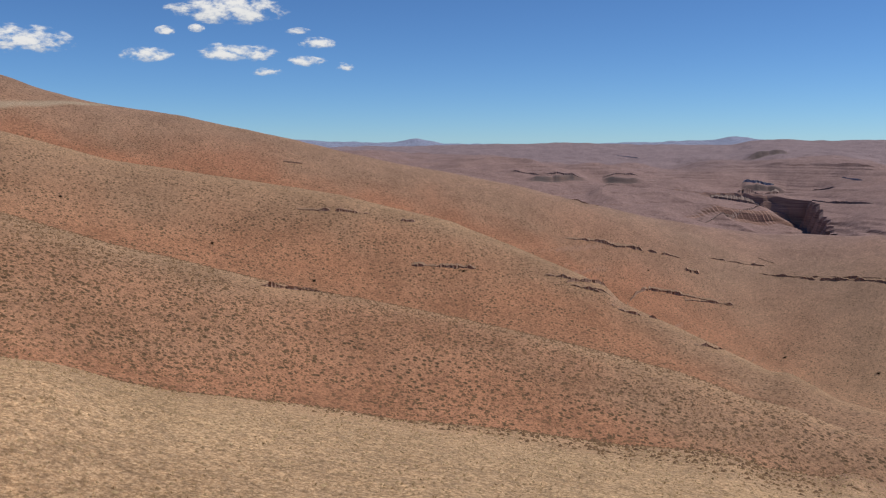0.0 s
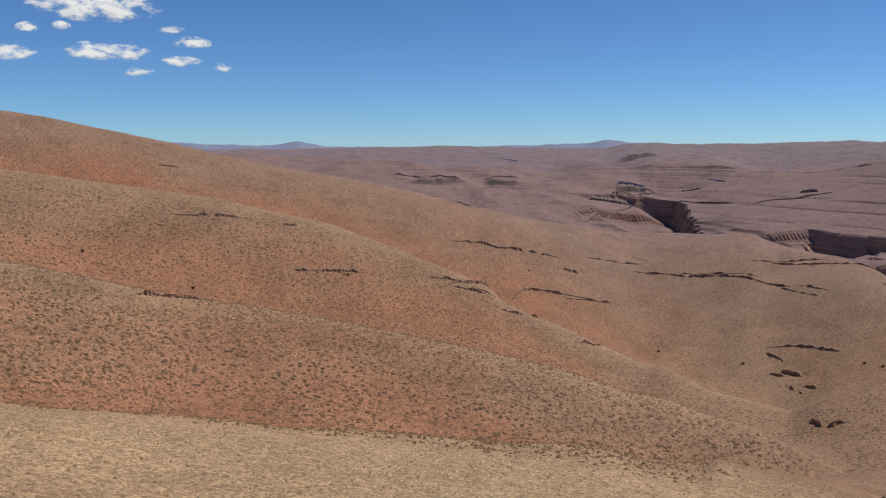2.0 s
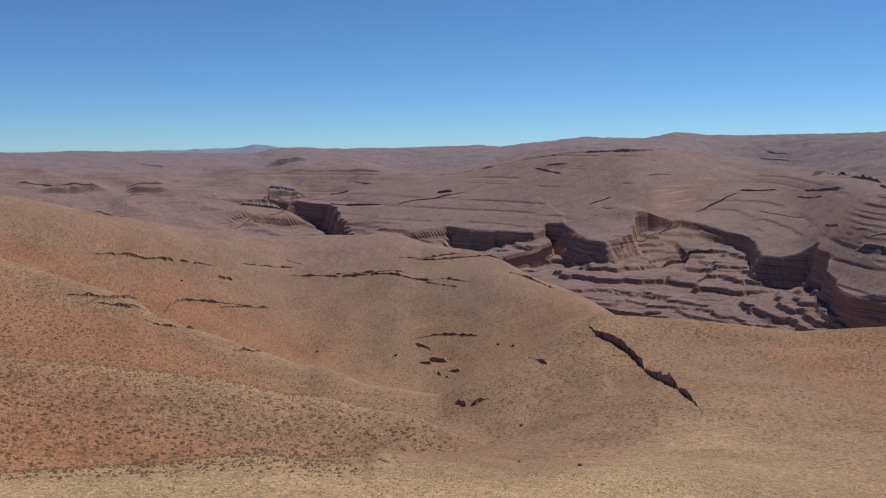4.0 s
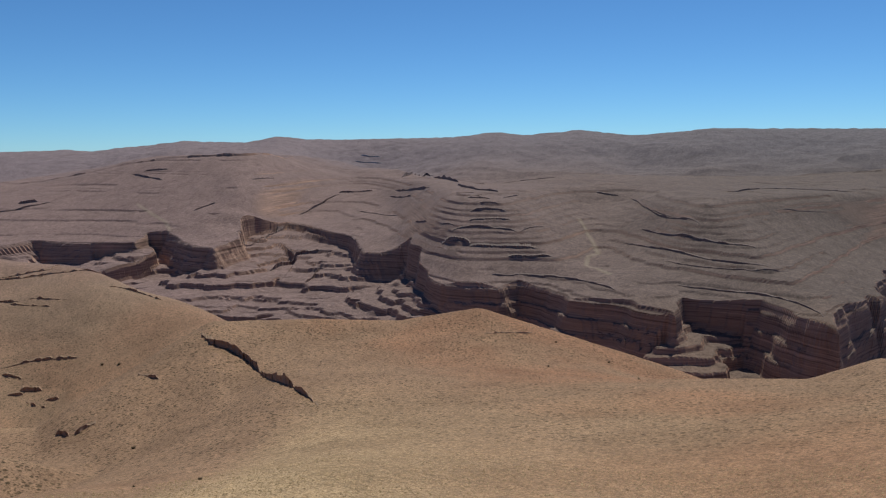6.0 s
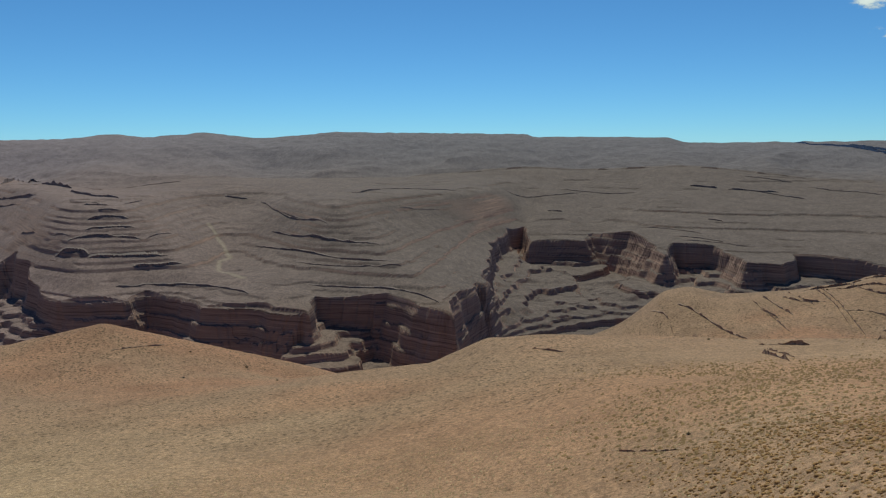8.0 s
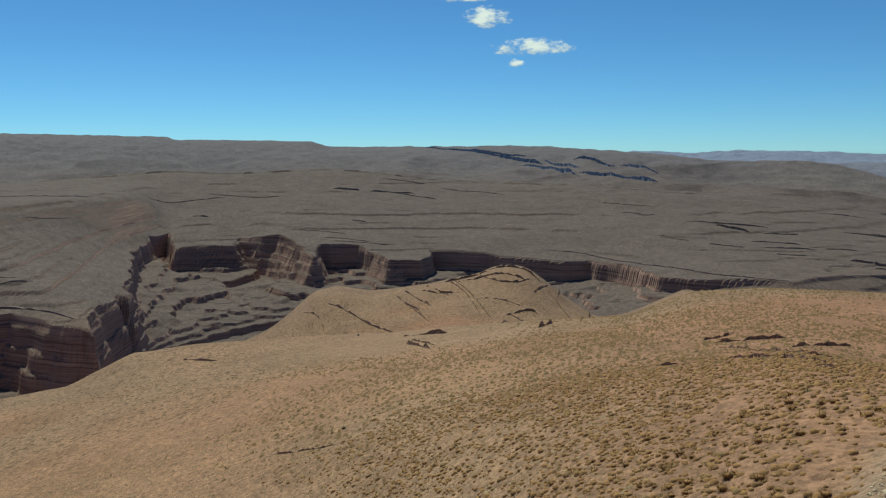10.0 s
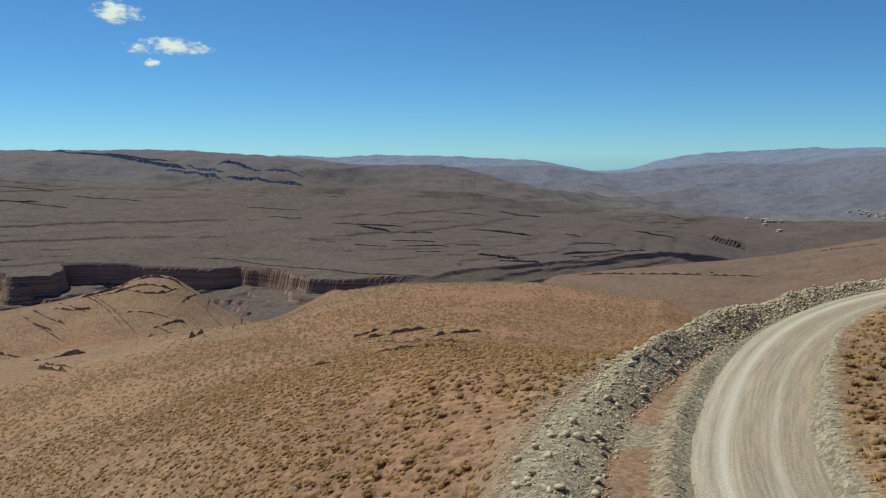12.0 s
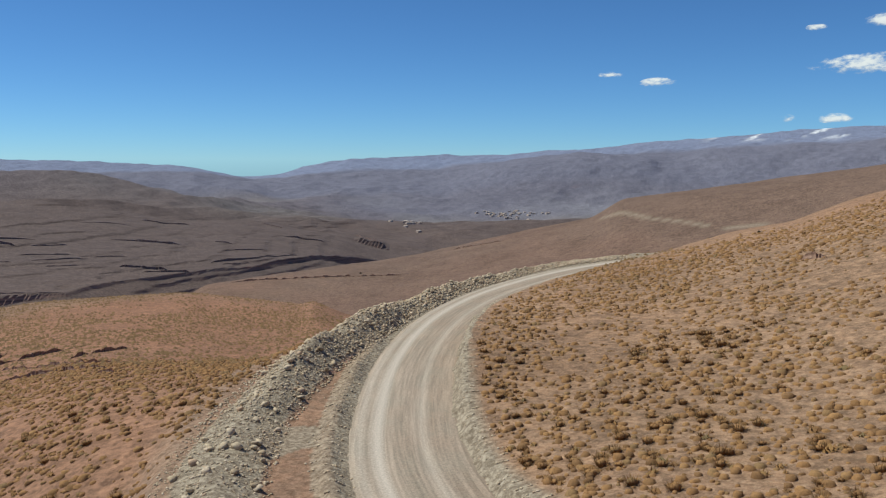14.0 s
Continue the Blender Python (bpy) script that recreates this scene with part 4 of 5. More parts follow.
verge = (road_off > 4.8) & (road_off < mid_ - half_ + 0.6)
red = np.where(np.abs(road_off) < 9, 0.1, red)
verge &= fbm(gx, gy, 4, 3, 57) + 0.02 * (-28 - gy) > -0.15
red = np.where(verge, 0.3, red)
pale = np.where(verge, np.maximum(pale, 0.25), np.where((road_off > 4.8) & (road_off < mid_ - half_ + 0.6), 0.85, pale))
# footpaths, and the pale cuts of the road where it comes back far off
for width, pts in ((3.0, [(66.7, 1250), (67.6, 1150), (68.0, 1090), (67.3, 1060), (67.2, 1000), (68.8, 940)]), (3.5, [(37.6, 1800), (39.3, 1630), (39.5, 1580), (38.8, 1560)]),
                   (3.2, [(-34, 560), (-27.4, 578), (-25.5, 593), (-23.3, 615), (-21.6, 632)]), (2.2, [(163.6, 636), (166.7, 577), (169.0, 551), (170.5, 532)]),
                   (3.2, [(171.6, 522), (173.9, 514)])):
    line = polar(pts)
    lo, hi = line.min(0) - 60, line.max(0) + 60
    k = (gx > lo[0]) & (gx < hi[0]) & (gy > lo[1]) & (gy < hi[1])
    e, _ = off_line(gx[k], gy[k], line)
    pale[k] = np.maximum(pale[k], (0.4 + 0.3 * (np.array(pts)[0, 1] < 700)) * np.exp(-(e / width * (1 + 0.5 * fbm(gx[k], gy[k], 15, 3, 55))) ** 4))
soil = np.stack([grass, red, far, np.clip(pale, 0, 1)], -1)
# blue haze put into the ground colour, stronger with distance
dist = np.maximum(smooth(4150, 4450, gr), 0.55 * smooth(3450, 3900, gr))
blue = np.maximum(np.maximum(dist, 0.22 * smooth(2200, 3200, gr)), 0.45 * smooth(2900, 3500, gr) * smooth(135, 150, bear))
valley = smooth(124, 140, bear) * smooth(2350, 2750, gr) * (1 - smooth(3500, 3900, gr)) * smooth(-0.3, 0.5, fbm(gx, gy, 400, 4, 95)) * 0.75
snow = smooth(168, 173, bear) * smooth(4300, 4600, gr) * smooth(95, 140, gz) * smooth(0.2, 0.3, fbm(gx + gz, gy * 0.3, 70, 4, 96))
haze_and_soil = np.stack([blue, valley, snow, 1 - smooth(40, 85, bear)], -1)
# mask of the far cliff faces that get dark rock and painted shade
cliff_face = far_cliffs(gr, bear)[1]
shaded_outcrop = np.stack([cliff_face] * 4, -1)
tufted = smooth(130, 190, gr) * (1 - smooth(92, 100, bear)) + smooth(230, 290, gr) * smooth(92, 100, bear)
tufted = np.stack([tufted] * 4, -1)
ground = sheet("ground", gx, gy, gz, {"soil": soil, "haze_and_soil": haze_and_soil, "shaded_outcrop": shaded_outcrop, "tufted": tufted}, MAT_GROUND, sum(COUNTS[:8]))
tagged(ground, "dry stony hillsides and layered canyon land with sparse tufts", "ground", kind="structure")


def ground_z(x, y):
    """Height of the sheet under the points (arrays)."""
    b = (np.degrees(np.arctan2(x, y)) + 360 + 34) % 360 - 34
    r = np.hypot(x, y)
    i = np.clip(np.searchsorted(BEARINGS, b) - 1, 0, len(BEARINGS) - 2)
    u = (b - BEARINGS[i]) / (BEARINGS[i + 1] - BEARINGS[i])
    out = np.empty(len(x))
    for n in range(len(x)):
        k = i[n]
        out[n] = (1 - u[n]) * np.interp(r[n], gr[:, k], gz[:, k]) + u[n] * np.interp(r[n], gr[:, k + 1], gz[:, k + 1])
    return out
# ---- things ----
def mesh_of(name, co, faces, mat, way=None):
    me = bpy.data.meshes.new(name)
    me.from_pydata([tuple(v) for v in co], [], [tuple(f) for f in faces])
    if way is not None:
        at = me.attributes.new("way", "FLOAT_VECTOR", "POINT")
        at.data.foreach_set("vector", np.asarray(way, np.float32).ravel())
    me.materials.append(mat)
    me.update()
    return me


def tri_mesh(name, co, tris, mat):
    """A mesh of many triangles from arrays."""
    me = bpy.data.meshes.new(name)
    me.vertices.add(len(co))
    me.vertices.foreach_set("co", np.ascontiguousarray(co, np.float32).ravel())
    me.loops.add(tris.size)
    me.loops.foreach_set("vertex_index", np.ascontiguousarray(tris, np.int32).ravel())
    me.polygons.add(len(tris))
    me.polygons.foreach_set("loop_start", np.arange(0, tris.size, 3, dtype=np.int32))
    me.update(calc_edges=True)
    me.materials.append(mat)
    return me


def scatter(name, kinds, x, y, z, size, mat, rng, squash=(0.8, 1.2)):
    """Many small pieces, each one of the given shapes, joined into one mesh."""
    cs, ts, base = [], [], 0
    which = rng.integers(0, len(kinds), len(x))
    for k, (v, t) in enumerate(kinds):
        idx = np.nonzero(which == k)[0]
        if not len(idx):
            continue
        a = rng.uniform(0, 6.283, len(idx))
        ca, sa = np.cos(a)[:, None], np.sin(a)[:, None]
        s = size[idx][:, None]
        h = s * rng.uniform(*squash, len(idx))[:, None]
        w = s * rng.uniform(0.85, 1.2, len(idx))[:, None]
        px_, py_ = v[None, :, 0] * w, v[None, :, 1] * s
        co = np.stack([px_ * ca - py_ * sa + x[idx][:, None], px_ * sa + py_ * ca + y[idx][:, None], v[None, :, 2] * h + z[idx][:, None]], -1)
        cs.append(co.reshape(-1, 3))
        ts.append((t[None] + (np.arange(len(idx)) * len(v))[:, None, None] + base).reshape(-1, 3))
        base += len(idx) * len(v)
    return new(name, tri_mesh(name, np.concatenate(cs), np.concatenate(ts), mat))


def ico(sub):
    bm = bmesh.new()
    bmesh.ops.create_icosphere(bm, subdivisions=sub, radius=1)
    bm.verts.ensure_lookup_table()
    v = np.array([q.co[:] for q in bm.verts])
    t = np.array([[q.index for q in f.verts] for f in bm.faces])
    bm.free()
    return v, t


def stone_shape(rng, sub=1, flat=0.7):
    """An angular broken stone of about unit size."""
    v, t = ico(sub)
    v = v * rng.uniform(0.55, 1.1, len(v))[:, None]
    for _ in range(5):
        d = rng.normal(size=3)
        d /= np.linalg.norm(d)
        h = v @ d
        v = v - np.outer(np.maximum(h - rng.uniform(0.35, 0.6), 0), d)
    return v * (0.5, 0.5, 0.5 * flat), t


def low_tuft(rng, blades, spread=0.55, thin=0.09):
    """A small tuft: a low six-sided dome under a few blades."""
    a = np.arange(6) * 1.047 + rng.uniform(0, 1)
    v = [(0.36 * math.cos(q) * rng.uniform(0.7, 1.2), 0.36 * math.sin(q) * rng.uniform(0.7, 1.2), -0.04) for q in a] + [(rng.uniform(-0.1, 0.1), rng.uniform(-0.1, 0.1), 0.34)]
    t = [(i, (i + 1) % 6, 6) for i in range(6)]
    w, u = tuft_shape(rng, blades, False, spread, thin)
    return np.array(v + [tuple(q) for q in w]), np.array(t + [tuple(q + 7) for q in u])


def cushion(rng, sides=6, domed=True):
    """A rounded cushion of dry stems: a lumpy low dome, or a plain low peak for the far ones."""
    a = np.arange(sides) * (2 * math.pi / sides) + rng.uniform(0, 1)
    v = [(0.5 * math.cos(q) * rng.uniform(0.75, 1.2), 0.5 * math.sin(q) * rng.uniform(0.75, 1.2), -0.08) for q in a]
    t = []
    if domed:
        v += [(0.38 * math.cos(q + 0.4) * rng.uniform(0.7, 1.25), 0.38 * math.sin(q + 0.4) * rng.uniform(0.7, 1.25), rng.uniform(0.2, 0.36)) for q in a]
        for i in range(sides):
            j = (i + 1) % sides
            t += [(i, j, sides + i), (j, sides + j, sides + i)]
    k, tip = len(v) - sides, len(v)
    v.append((rng.uniform(-0.15, 0.15), rng.uniform(-0.15, 0.15), rng.uniform(0.36, 0.5)))
    t += [(k + i, k + (i + 1) % sides, tip) for i in range(sides)]
    return np.array(v), np.array(t)


def tuft_shape(rng, blades, core=True, spread=0.5, thin=0.05):
    """A dry cushion plant: a lumpy core with foliage and blades that stand out from it."""
    v0, t0 = [], []
    if core:
        v, t = ico(1)
        v = v * rng.uniform(0.5, 0.95, len(v))[:, None] * (0.34, 0.34, 0.28)
        v[:, 2] = np.maximum(v[:, 2] + 0.12, -0.08)
        v0, t0 = list(v), list(t)
    for _ in range(blades):
        a, e = rng.uniform(0, 6.283), np.arcsin(rng.uniform(0.15, 1.0))
        d = np.array([math.cos(a) * math.cos(e), math.sin(a) * math.cos(e), math.sin(e)])
        side = np.cross(d, (0, 0, 1)) + 1e-3
        side = side / np.linalg.norm(side) * thin
        root = np.array([math.cos(a), math.sin(a), 0]) * rng.uniform(0, 0.22)
        tip = root + d * rng.uniform(0.7, 1.05) * spread + (0, 0, 0.02)
        k = len(v0)
        v0 += [root + side - (0, 0, 0.05), root - side - (0, 0, 0.05), tip]
        t0.append((k, k + 1, k + 2))
    return np.array(v0), np.array(t0)


def on_plan(rng, n, b0, b1, r0, r1):
    b, r = np.radians(rng.uniform(b0, b1, n)), np.sqrt(rng.uniform(r0 * r0, r1 * r1, n))
    return r * np.sin(b), r * np.cos(b)


# The road: a strip with a slightly hollowed pair of tracks.
def build_road():
    cols = np.linspace(-3.2, 3.2, 17)
    left = np.stack([ROAD_DIR[:, 1] * -1, ROAD_DIR[:, 0]], -1)
    co, way, faces = [], [], []
    m = len(cols)
    wob = 0.25 * vnoise(np.arange(len(ROAD_LINE)) * 0.21, np.zeros(len(ROAD_LINE)), 5)
    for i, (p, q) in enumerate(zip(ROAD_LINE, left)):
        for j, c in enumerate(cols):
            u = c * (1 + (0.06 * wob[i] if abs(c) > 3 else 0))
            dip = -0.05 * math.exp(-((c - 1.3) / 0.35) ** 2) - 0.04 * math.exp(-((c + 0.7) / 0.35) ** 2) + (-0.09 if abs(c) > 3.1 else 0)
            co.append((p[0] + q[0] * u, p[1] + q[1] * u, ROAD_Z + EYE_Z + 0.03 + dip))
            way.append((3.2 - c, i, 0))
    for i in range(len(ROAD_LINE) - 1):
        for j in range(m - 1):
            faces.append((i * m + j, i * m + j + 1, (i + 1) * m + j + 1, (i + 1) * m + j))
    me = mesh_of("road", co, faces, MAT_ROAD, way)
    return tagged(new("road", me), "pale gravel mountain road with whitish wheel tracks, bending round the hillside", "road", kind="structure")


road = build_road()
rng = np.random.default_rng(7)

# Rubble bank along the valley side of the road: larger stones singly, the small ones joined.
STONES = [stone_shape(rng) for _ in range(6)]
SMALL_STONES = [stone_shape(rng, 0) for _ in range(7)]


def bank_points(n, lo, hi, y0, y1):
    k = rng.integers(0, len(ROAD_LINE), n * 4)
    p, d = ROAD_LINE[k], ROAD_DIR[k]
    keep = (p[:, 1] < y0) & (p[:, 1] > y1) & (p[:, 0] > 0)
    p, d = p[keep][:n], d[keep][:n]
    mid, half, _ = bank_offset(p[:, 1])
    o = mid + half * rng.uniform(lo, hi, len(p))
    j = rng.uniform(-0.5, 0.5, len(p))
    return p[:, 0] - d[:, 1] * o + d[:, 0] * j, p[:, 1] + d[:, 0] * o + d[:, 1] * j


x, y = bank_points(15000, -1.1, 1.3, -14, -128)
s = rng.uniform(0.12, 0.36, len(x)) * rng.uniform(0.6, 1.45, len(x)) * np.interp(-y, [25, 45, 58], [0.55, 0.75, 1.0])
rubble_bank = scatter("rubble_bank", SMALL_STONES, x, y, ground_z(x, y) + 0.12 * s, s, MAT_STONE, rng, (0.7, 1.2))
tagged(rubble_bank, "long bank of pale broken rubble beside the gravel road", "rubble bank", kind="stuff")
x, y = bank_points(260, -0.9, 1.0, -20, -100)
big = rng.uniform(0.35, 0.85, len(x))
stone_meshes = [tri_mesh("boulder", v, t, MAT_STONE) for v, t in STONES]
for n_, (a, b_, c, s_) in enumerate(zip(x, y, ground_z(x, y), big)):
    ob = new("boulder", stone_meshes[n_ % 6])
    ob.matrix_world = Matrix.LocRotScale((a, b_, c + 0.12 * s_), Euler((rng.uniform(-0.5, 0.5), rng.uniform(-0.5, 0.5), rng.uniform(0, 6))), (s_, s_ * rng.uniform(0.7, 1.2), s_ * rng.uniform(0.6, 1)))
    tagged(ob, "angular pale boulder lying in the roadside rubble", "boulder", "boulders of the rubble bank")

# Loose stones: along the inner verge and at the foot of the cut bank.
k = rng.integers(20, len(ROAD_LINE), 5200)
p, d = ROAD_LINE[k], ROAD_DIR[k]
o = np.where(rng.random(len(k)) < 0.5, rng.normal(4.1, 0.55, len(k)), rng.normal(-3.9, 0.35, len(k)))
x, y = p[:, 0] - d[:, 1] * o, p[:, 1] + d[:, 0] * o
ok = (y < -14) & (((o < 0) & (rng.random(len(o)) < np.interp(-y, [30, 60, 80], [0.7, 0.25, 0.1]))) | ((o > 0) & (y > -66)))
x, y = x[ok], y[ok]
s = rng.uniform(0.06, 0.26, len(x))
loose = scatter("loose_stones", SMALL_STONES, x, y, ground_z(x, y) + 0.1 * s, s, MAT_STONE, rng, (0.6, 1.1))
tagged(loose, "loose pale stones strewn along both edges of the road", "stones", kind="stuff")

# Shrubs on the slopes near the road.
def off_road(x, y):
    d, yc = road_frame(x, y)
    mid, half, _ = bank_offset(yc)
    return (d < -4.6) | (d > mid + half + 0.8) | (yc < -125)


MID_SHRUBS = [low_tuft(rng, 22, 0.5, 0.07) for _ in range(6)]
SMALL_TUFTS = [tuft_shape(rng, 9, False, 0.6, 0.10) for _ in range(5)]
x, y = on_plan(rng, 1500, 112, 182, 26, 62)
ok = off_road(x, y) & (fbm(x, y, 9, 3, 91) > -0.25)
x, y = x[ok][:280], y[ok][:280]
core_meshes = [tri_mesh("shrub", *tuft_shape(rng, 0, True), MAT_TUFT) for _ in range(5)]
twig_meshes = [tri_mesh("foliage", *tuft_shape(rng, 120, False, 0.52, 0.03), MAT_SHRUB) for _ in range(5)]
for n_, (a, b_, c) in enumerate(zip(x, y, ground_z(x, y))):
    s_ = rng.uniform(0.45, 1.05)
    ob = new("shrub", core_meshes[n_ % 5])
    foliage = new("foliage", twig_meshes[(n_ * 3) % 5])
    foliage.parent = ob
    ob.matrix_world = Matrix.LocRotScale((a, b_, c), Euler((0, 0, rng.uniform(0, 6))), (s_, s_ * rng.uniform(0.8, 1.3), s_ * rng.uniform(0.7, 1.0)))
    tagged(ob, "dry brown cushion shrub on the stony slope", "shrub", "shrubs near the road")

DOMES = [cushion(rng) for _ in range(8)]
PEAKS = [cushion(rng, 5, False) for _ in range(8)]


def cover(name, shapes, mat, spans, size, clump, thick, label, kind_):
    """Countless small plants over stretches of the plan (count, bearings, distances), off the road, in loose clumps."""
    parts = []
    for n, b0, b1, r0, r1 in spans:
        x, y = on_plan(rng, n, b0, b1, r0, r1)
        b, r = (np.degrees(np.arctan2(x, y)) + 90) % 360 - 90, np.hypot(x, y)
        # they thin out towards the ends of each stretch
        thin = smooth(b0, b0 + 12, b) * (1 - smooth(b1 - 12, b1, b)) * smooth(r0, r0 * 1.12, r) * (1 - smooth(r1 * 0.85, r1, r))
        keep = rng.random(n) < thin
        parts.append((x[keep], y[keep]))
    x, y = np.concatenate(parts, 1)
    ok = off_road(x, y) & (fbm(x, y, clump, 3, 91) > -thick + 0.6 * rng.random(len(x)))
    x, y = x[ok], y[ok]
    s = rng.uniform(*size, len(x)) * rng.uniform(0.7, 1.4, len(x))
    ob = scatter(name, shapes, x, y, ground_z(x, y), s, mat, rng, (0.6, 1.0))
    return tagged(ob, label, kind_, kind="stuff")


cover("dry_tufts", DOMES, MAT_TUFT, [(36000, 92, 198, 22, 118)], (0.15, 0.52), 9, 0.75, "countless small dry brown tufts over the slopes by the road", "tufts")
cover("far_tufts", PEAKS, MAT_OCHRE, [(21000, 88, 172, 92, 215), (13000, 106, 153, 140, 300)], (0.35, 0.8), 14, 0.6, "dry ochre tufts speckling the slopes below the road", "tufts")
cover("grey_tufts", PEAKS, MAT_DARK_TUFT, [(44000, -45, 30, 98, 300), (12000, -45, 28, 230, 460)], (0.3, 0.75), 22, 0.6, "dark brown tufts dotted over the red hill faces", "tufts")
cover("low_brush", MID_SHRUBS, MAT_SHRUB, [(3600, 96, 196, 24, 108)], (0.35, 0.75), 9, 0.5, "low dry brown brush spread over the slopes", "brush")
cover("straw_grass", SMALL_TUFTS, MAT_STRAW, [(28000, -45, 122, 40, 165)], (0.15, 0.42), 14, 0.5, "sparse straw-coloured grass tufts on the hillside", "grass")
cover("brown_grass", PEAKS, MAT_TUSSOCK, [(46000, -45, 124, 38, 160)], (0.14, 0.38), 6, 0.5, "small brown tussocks among the straw grass", "grass")

# Rock ledges that break out of the slopes: height, then bearing and distance along each.
NEAR_LEDGES = [
    (3, [(8.3, 581), (11.3, 600), (13.1, 607), (15.9, 620)]),
    (3, [(10.6, 396), (12.4, 556), (15.8, 571), (19.3, 586)]),
    (1.8, [(9.4, 389), (10.4, 397)]),
    (3, [(16.1, 606), (17.1, 609)]),
    (1.4, [(20.6, 668), (21.6, 663)]),
    (2.6, [(22.6, 643), (24, 640), (26.5, 640), (29.3, 630)]),
    (2, [(30, 627), (32.2, 611)]),
    (1.6, [(8.6, 664), (10.5, 671)]),
    (2, [(8.5, 380), (11, 383)]),
    (2.4, [(11.9, 377), (14.5, 390)]),
    (1.2, [(17.3, 370), (18.6, 372)]),
    (0.8, [(-10.9, 241), (-8.5, 246)]),
    (2, [(29.2, 550), (31.1, 553), (33.6, 538)]),
    (2.2, [(16.2, 567), (18, 579), (19.4, 587)]),
    (1.8, [(29.2, 667), (34.2, 674), (35.3, 678)]),
    (2.2, [(35.6, 625), (37.2, 623), (39, 594)])]
BEND_LEDGES = [
    (4.2, [(41.2, 372), (41.7, 359), (42.9, 351), (44.5, 336), (45.4, 304), (46.8, 272), (48.0, 253), (48.8, 238)]), (1.0, [(60.3, 396), (63.6, 415)]),
    (0.9, [(88.3, 255), (90.6, 240)]), (0.35, [(93.8, 114), (98.4, 106)]), (0.8, [(103.6, 238), (105.4, 212)]),
    (2.2, [(105.6, 566), (106.9, 575), (109.3, 582), (111.2, 578), (112.6, 560)]), (2.0, [(104.4, 548), (105.4, 530), (107.0, 520)]),
    (2.0, [(107.2, 561), (109.7, 552), (111.6, 538)]), (1.4, [(110.4, 460), (112.2, 430)]), (1.8, [(113.0, 545), (114.2, 500), (115.2, 450)])]
KNOLL_LEDGES = [
    (1.8, [(102.6, 545), (103.8, 500), (105.0, 450)]), (1.2, [(108.0, 500), (110.0, 490), (111.4, 478)]), (0.6, [(123.1, 142), (125.2, 152)]),
    (0.6, [(124.2, 130), (127.1, 119), (129.9, 106), (131.9, 108)]), (0.5, [(123.4, 147), (126.3, 136)]), (0.5, [(120.5, 103), (122.0, 102)]),
    (0.4, [(130.2, 86), (132.3, 82)]), (1.8, [(138.4, 637), (144.3, 618), (150.5, 593)]), (1.5, [(153.5, 690), (157.4, 656)]), (0.7, [(176.0, 82), (177.9, 79)])]
# Across the canyon: the pyramid hill, the rounded nose beside it, the plateau, the slopes down and up the canyon, the mesa.
PYRAMID_LEDGES = [
    (6.7, [(58.7, 1437), (61.3, 1243)]),
    (4.8, [(59.2, 1157), (60.7, 1141)]),
    (3.7, [(60, 1119), (61.2, 1115)]),
    (4.6, [(59.3, 1100), (61.8, 1097)]),
    (5.4, [(59.2, 1075), (62.2, 1074)]),
    (3.5, [(58.1, 1067), (62.6, 1048)]),
    (7.0, [(57.4, 1061), (59.4, 1025)]),
    (6.0, [(59.3, 1022), (62.3, 1018), (64.1, 1020)]),
    (5.0, [(61.9, 1000), (65, 998)]),
    (3.2, [(60.8, 959), (62.7, 964)]),
    (3.9, [(62.7, 965), (65.2, 947), (67.4, 913), (69.2, 866)]),
    (3.0, [(61.5, 1159), (62.7, 1237)]),
    (2.7, [(62.6, 1603), (65.1, 1634)]),
    (2.7, [(62.8, 1050), (64.4, 1099)])]
NOSE_LEDGES = [
    (4.1, [(70, 1415), (71, 1262), (71.7, 1161), (74.6, 1036)]),
    (2.7, [(71.3, 1217), (73.1, 1094), (74, 1054)]),
    (4.2, [(70.7, 1151), (73, 1035), (75.3, 994), (78, 986)]),
    (4.1, [(69.6, 1128), (70.7, 1072), (73.8, 981), (76.5, 932), (78.8, 921)]),
    (2.3, [(72.2, 979), (75.3, 929), (78.8, 901), (80, 926)]),
    (2.8, [(73, 897), (75.3, 878), (79.6, 849), (81.5, 805), (82.1, 787)]),
    (4.8, [(67.8, 1451), (69.3, 1442)])]
PLATEAU_LEDGES = [
    (4.5, [(76.1, 1298), (78.1, 1407)]),
    (2.4, [(78.1, 1427), (83.4, 1493)]),
    (2.1, [(79.2, 1210), (81.9, 1295)]),
    (2.9, [(86.4, 1714), (91.8, 1808)]),
    (4.1, [(89.3, 1630), (90.4, 1627)]),
    (7.6, [(98.5, 1824), (100.3, 1796)]),
    (6.0, [(100.9, 1788), (104, 1797)]),
    (5.0, [(99.7, 1498), (100.7, 1478)]),
    (2.2, [(98.1, 1327), (100.4, 1325), (102.7, 1311)]),
    (2.4, [(95.4, 1467), (99.4, 1381)]),
    (3.0, [(90.2, 1835), (95.3, 1774)]),
    (4.4, [(102.2, 1797), (105.6, 1730)]),
    (3.3, [(101.8, 1958), (104.8, 1934)]),
    (2.2, [(97.7, 1358), (101, 1328)]),
    (3.0, [(105.6, 1873), (110.1, 1767)])]
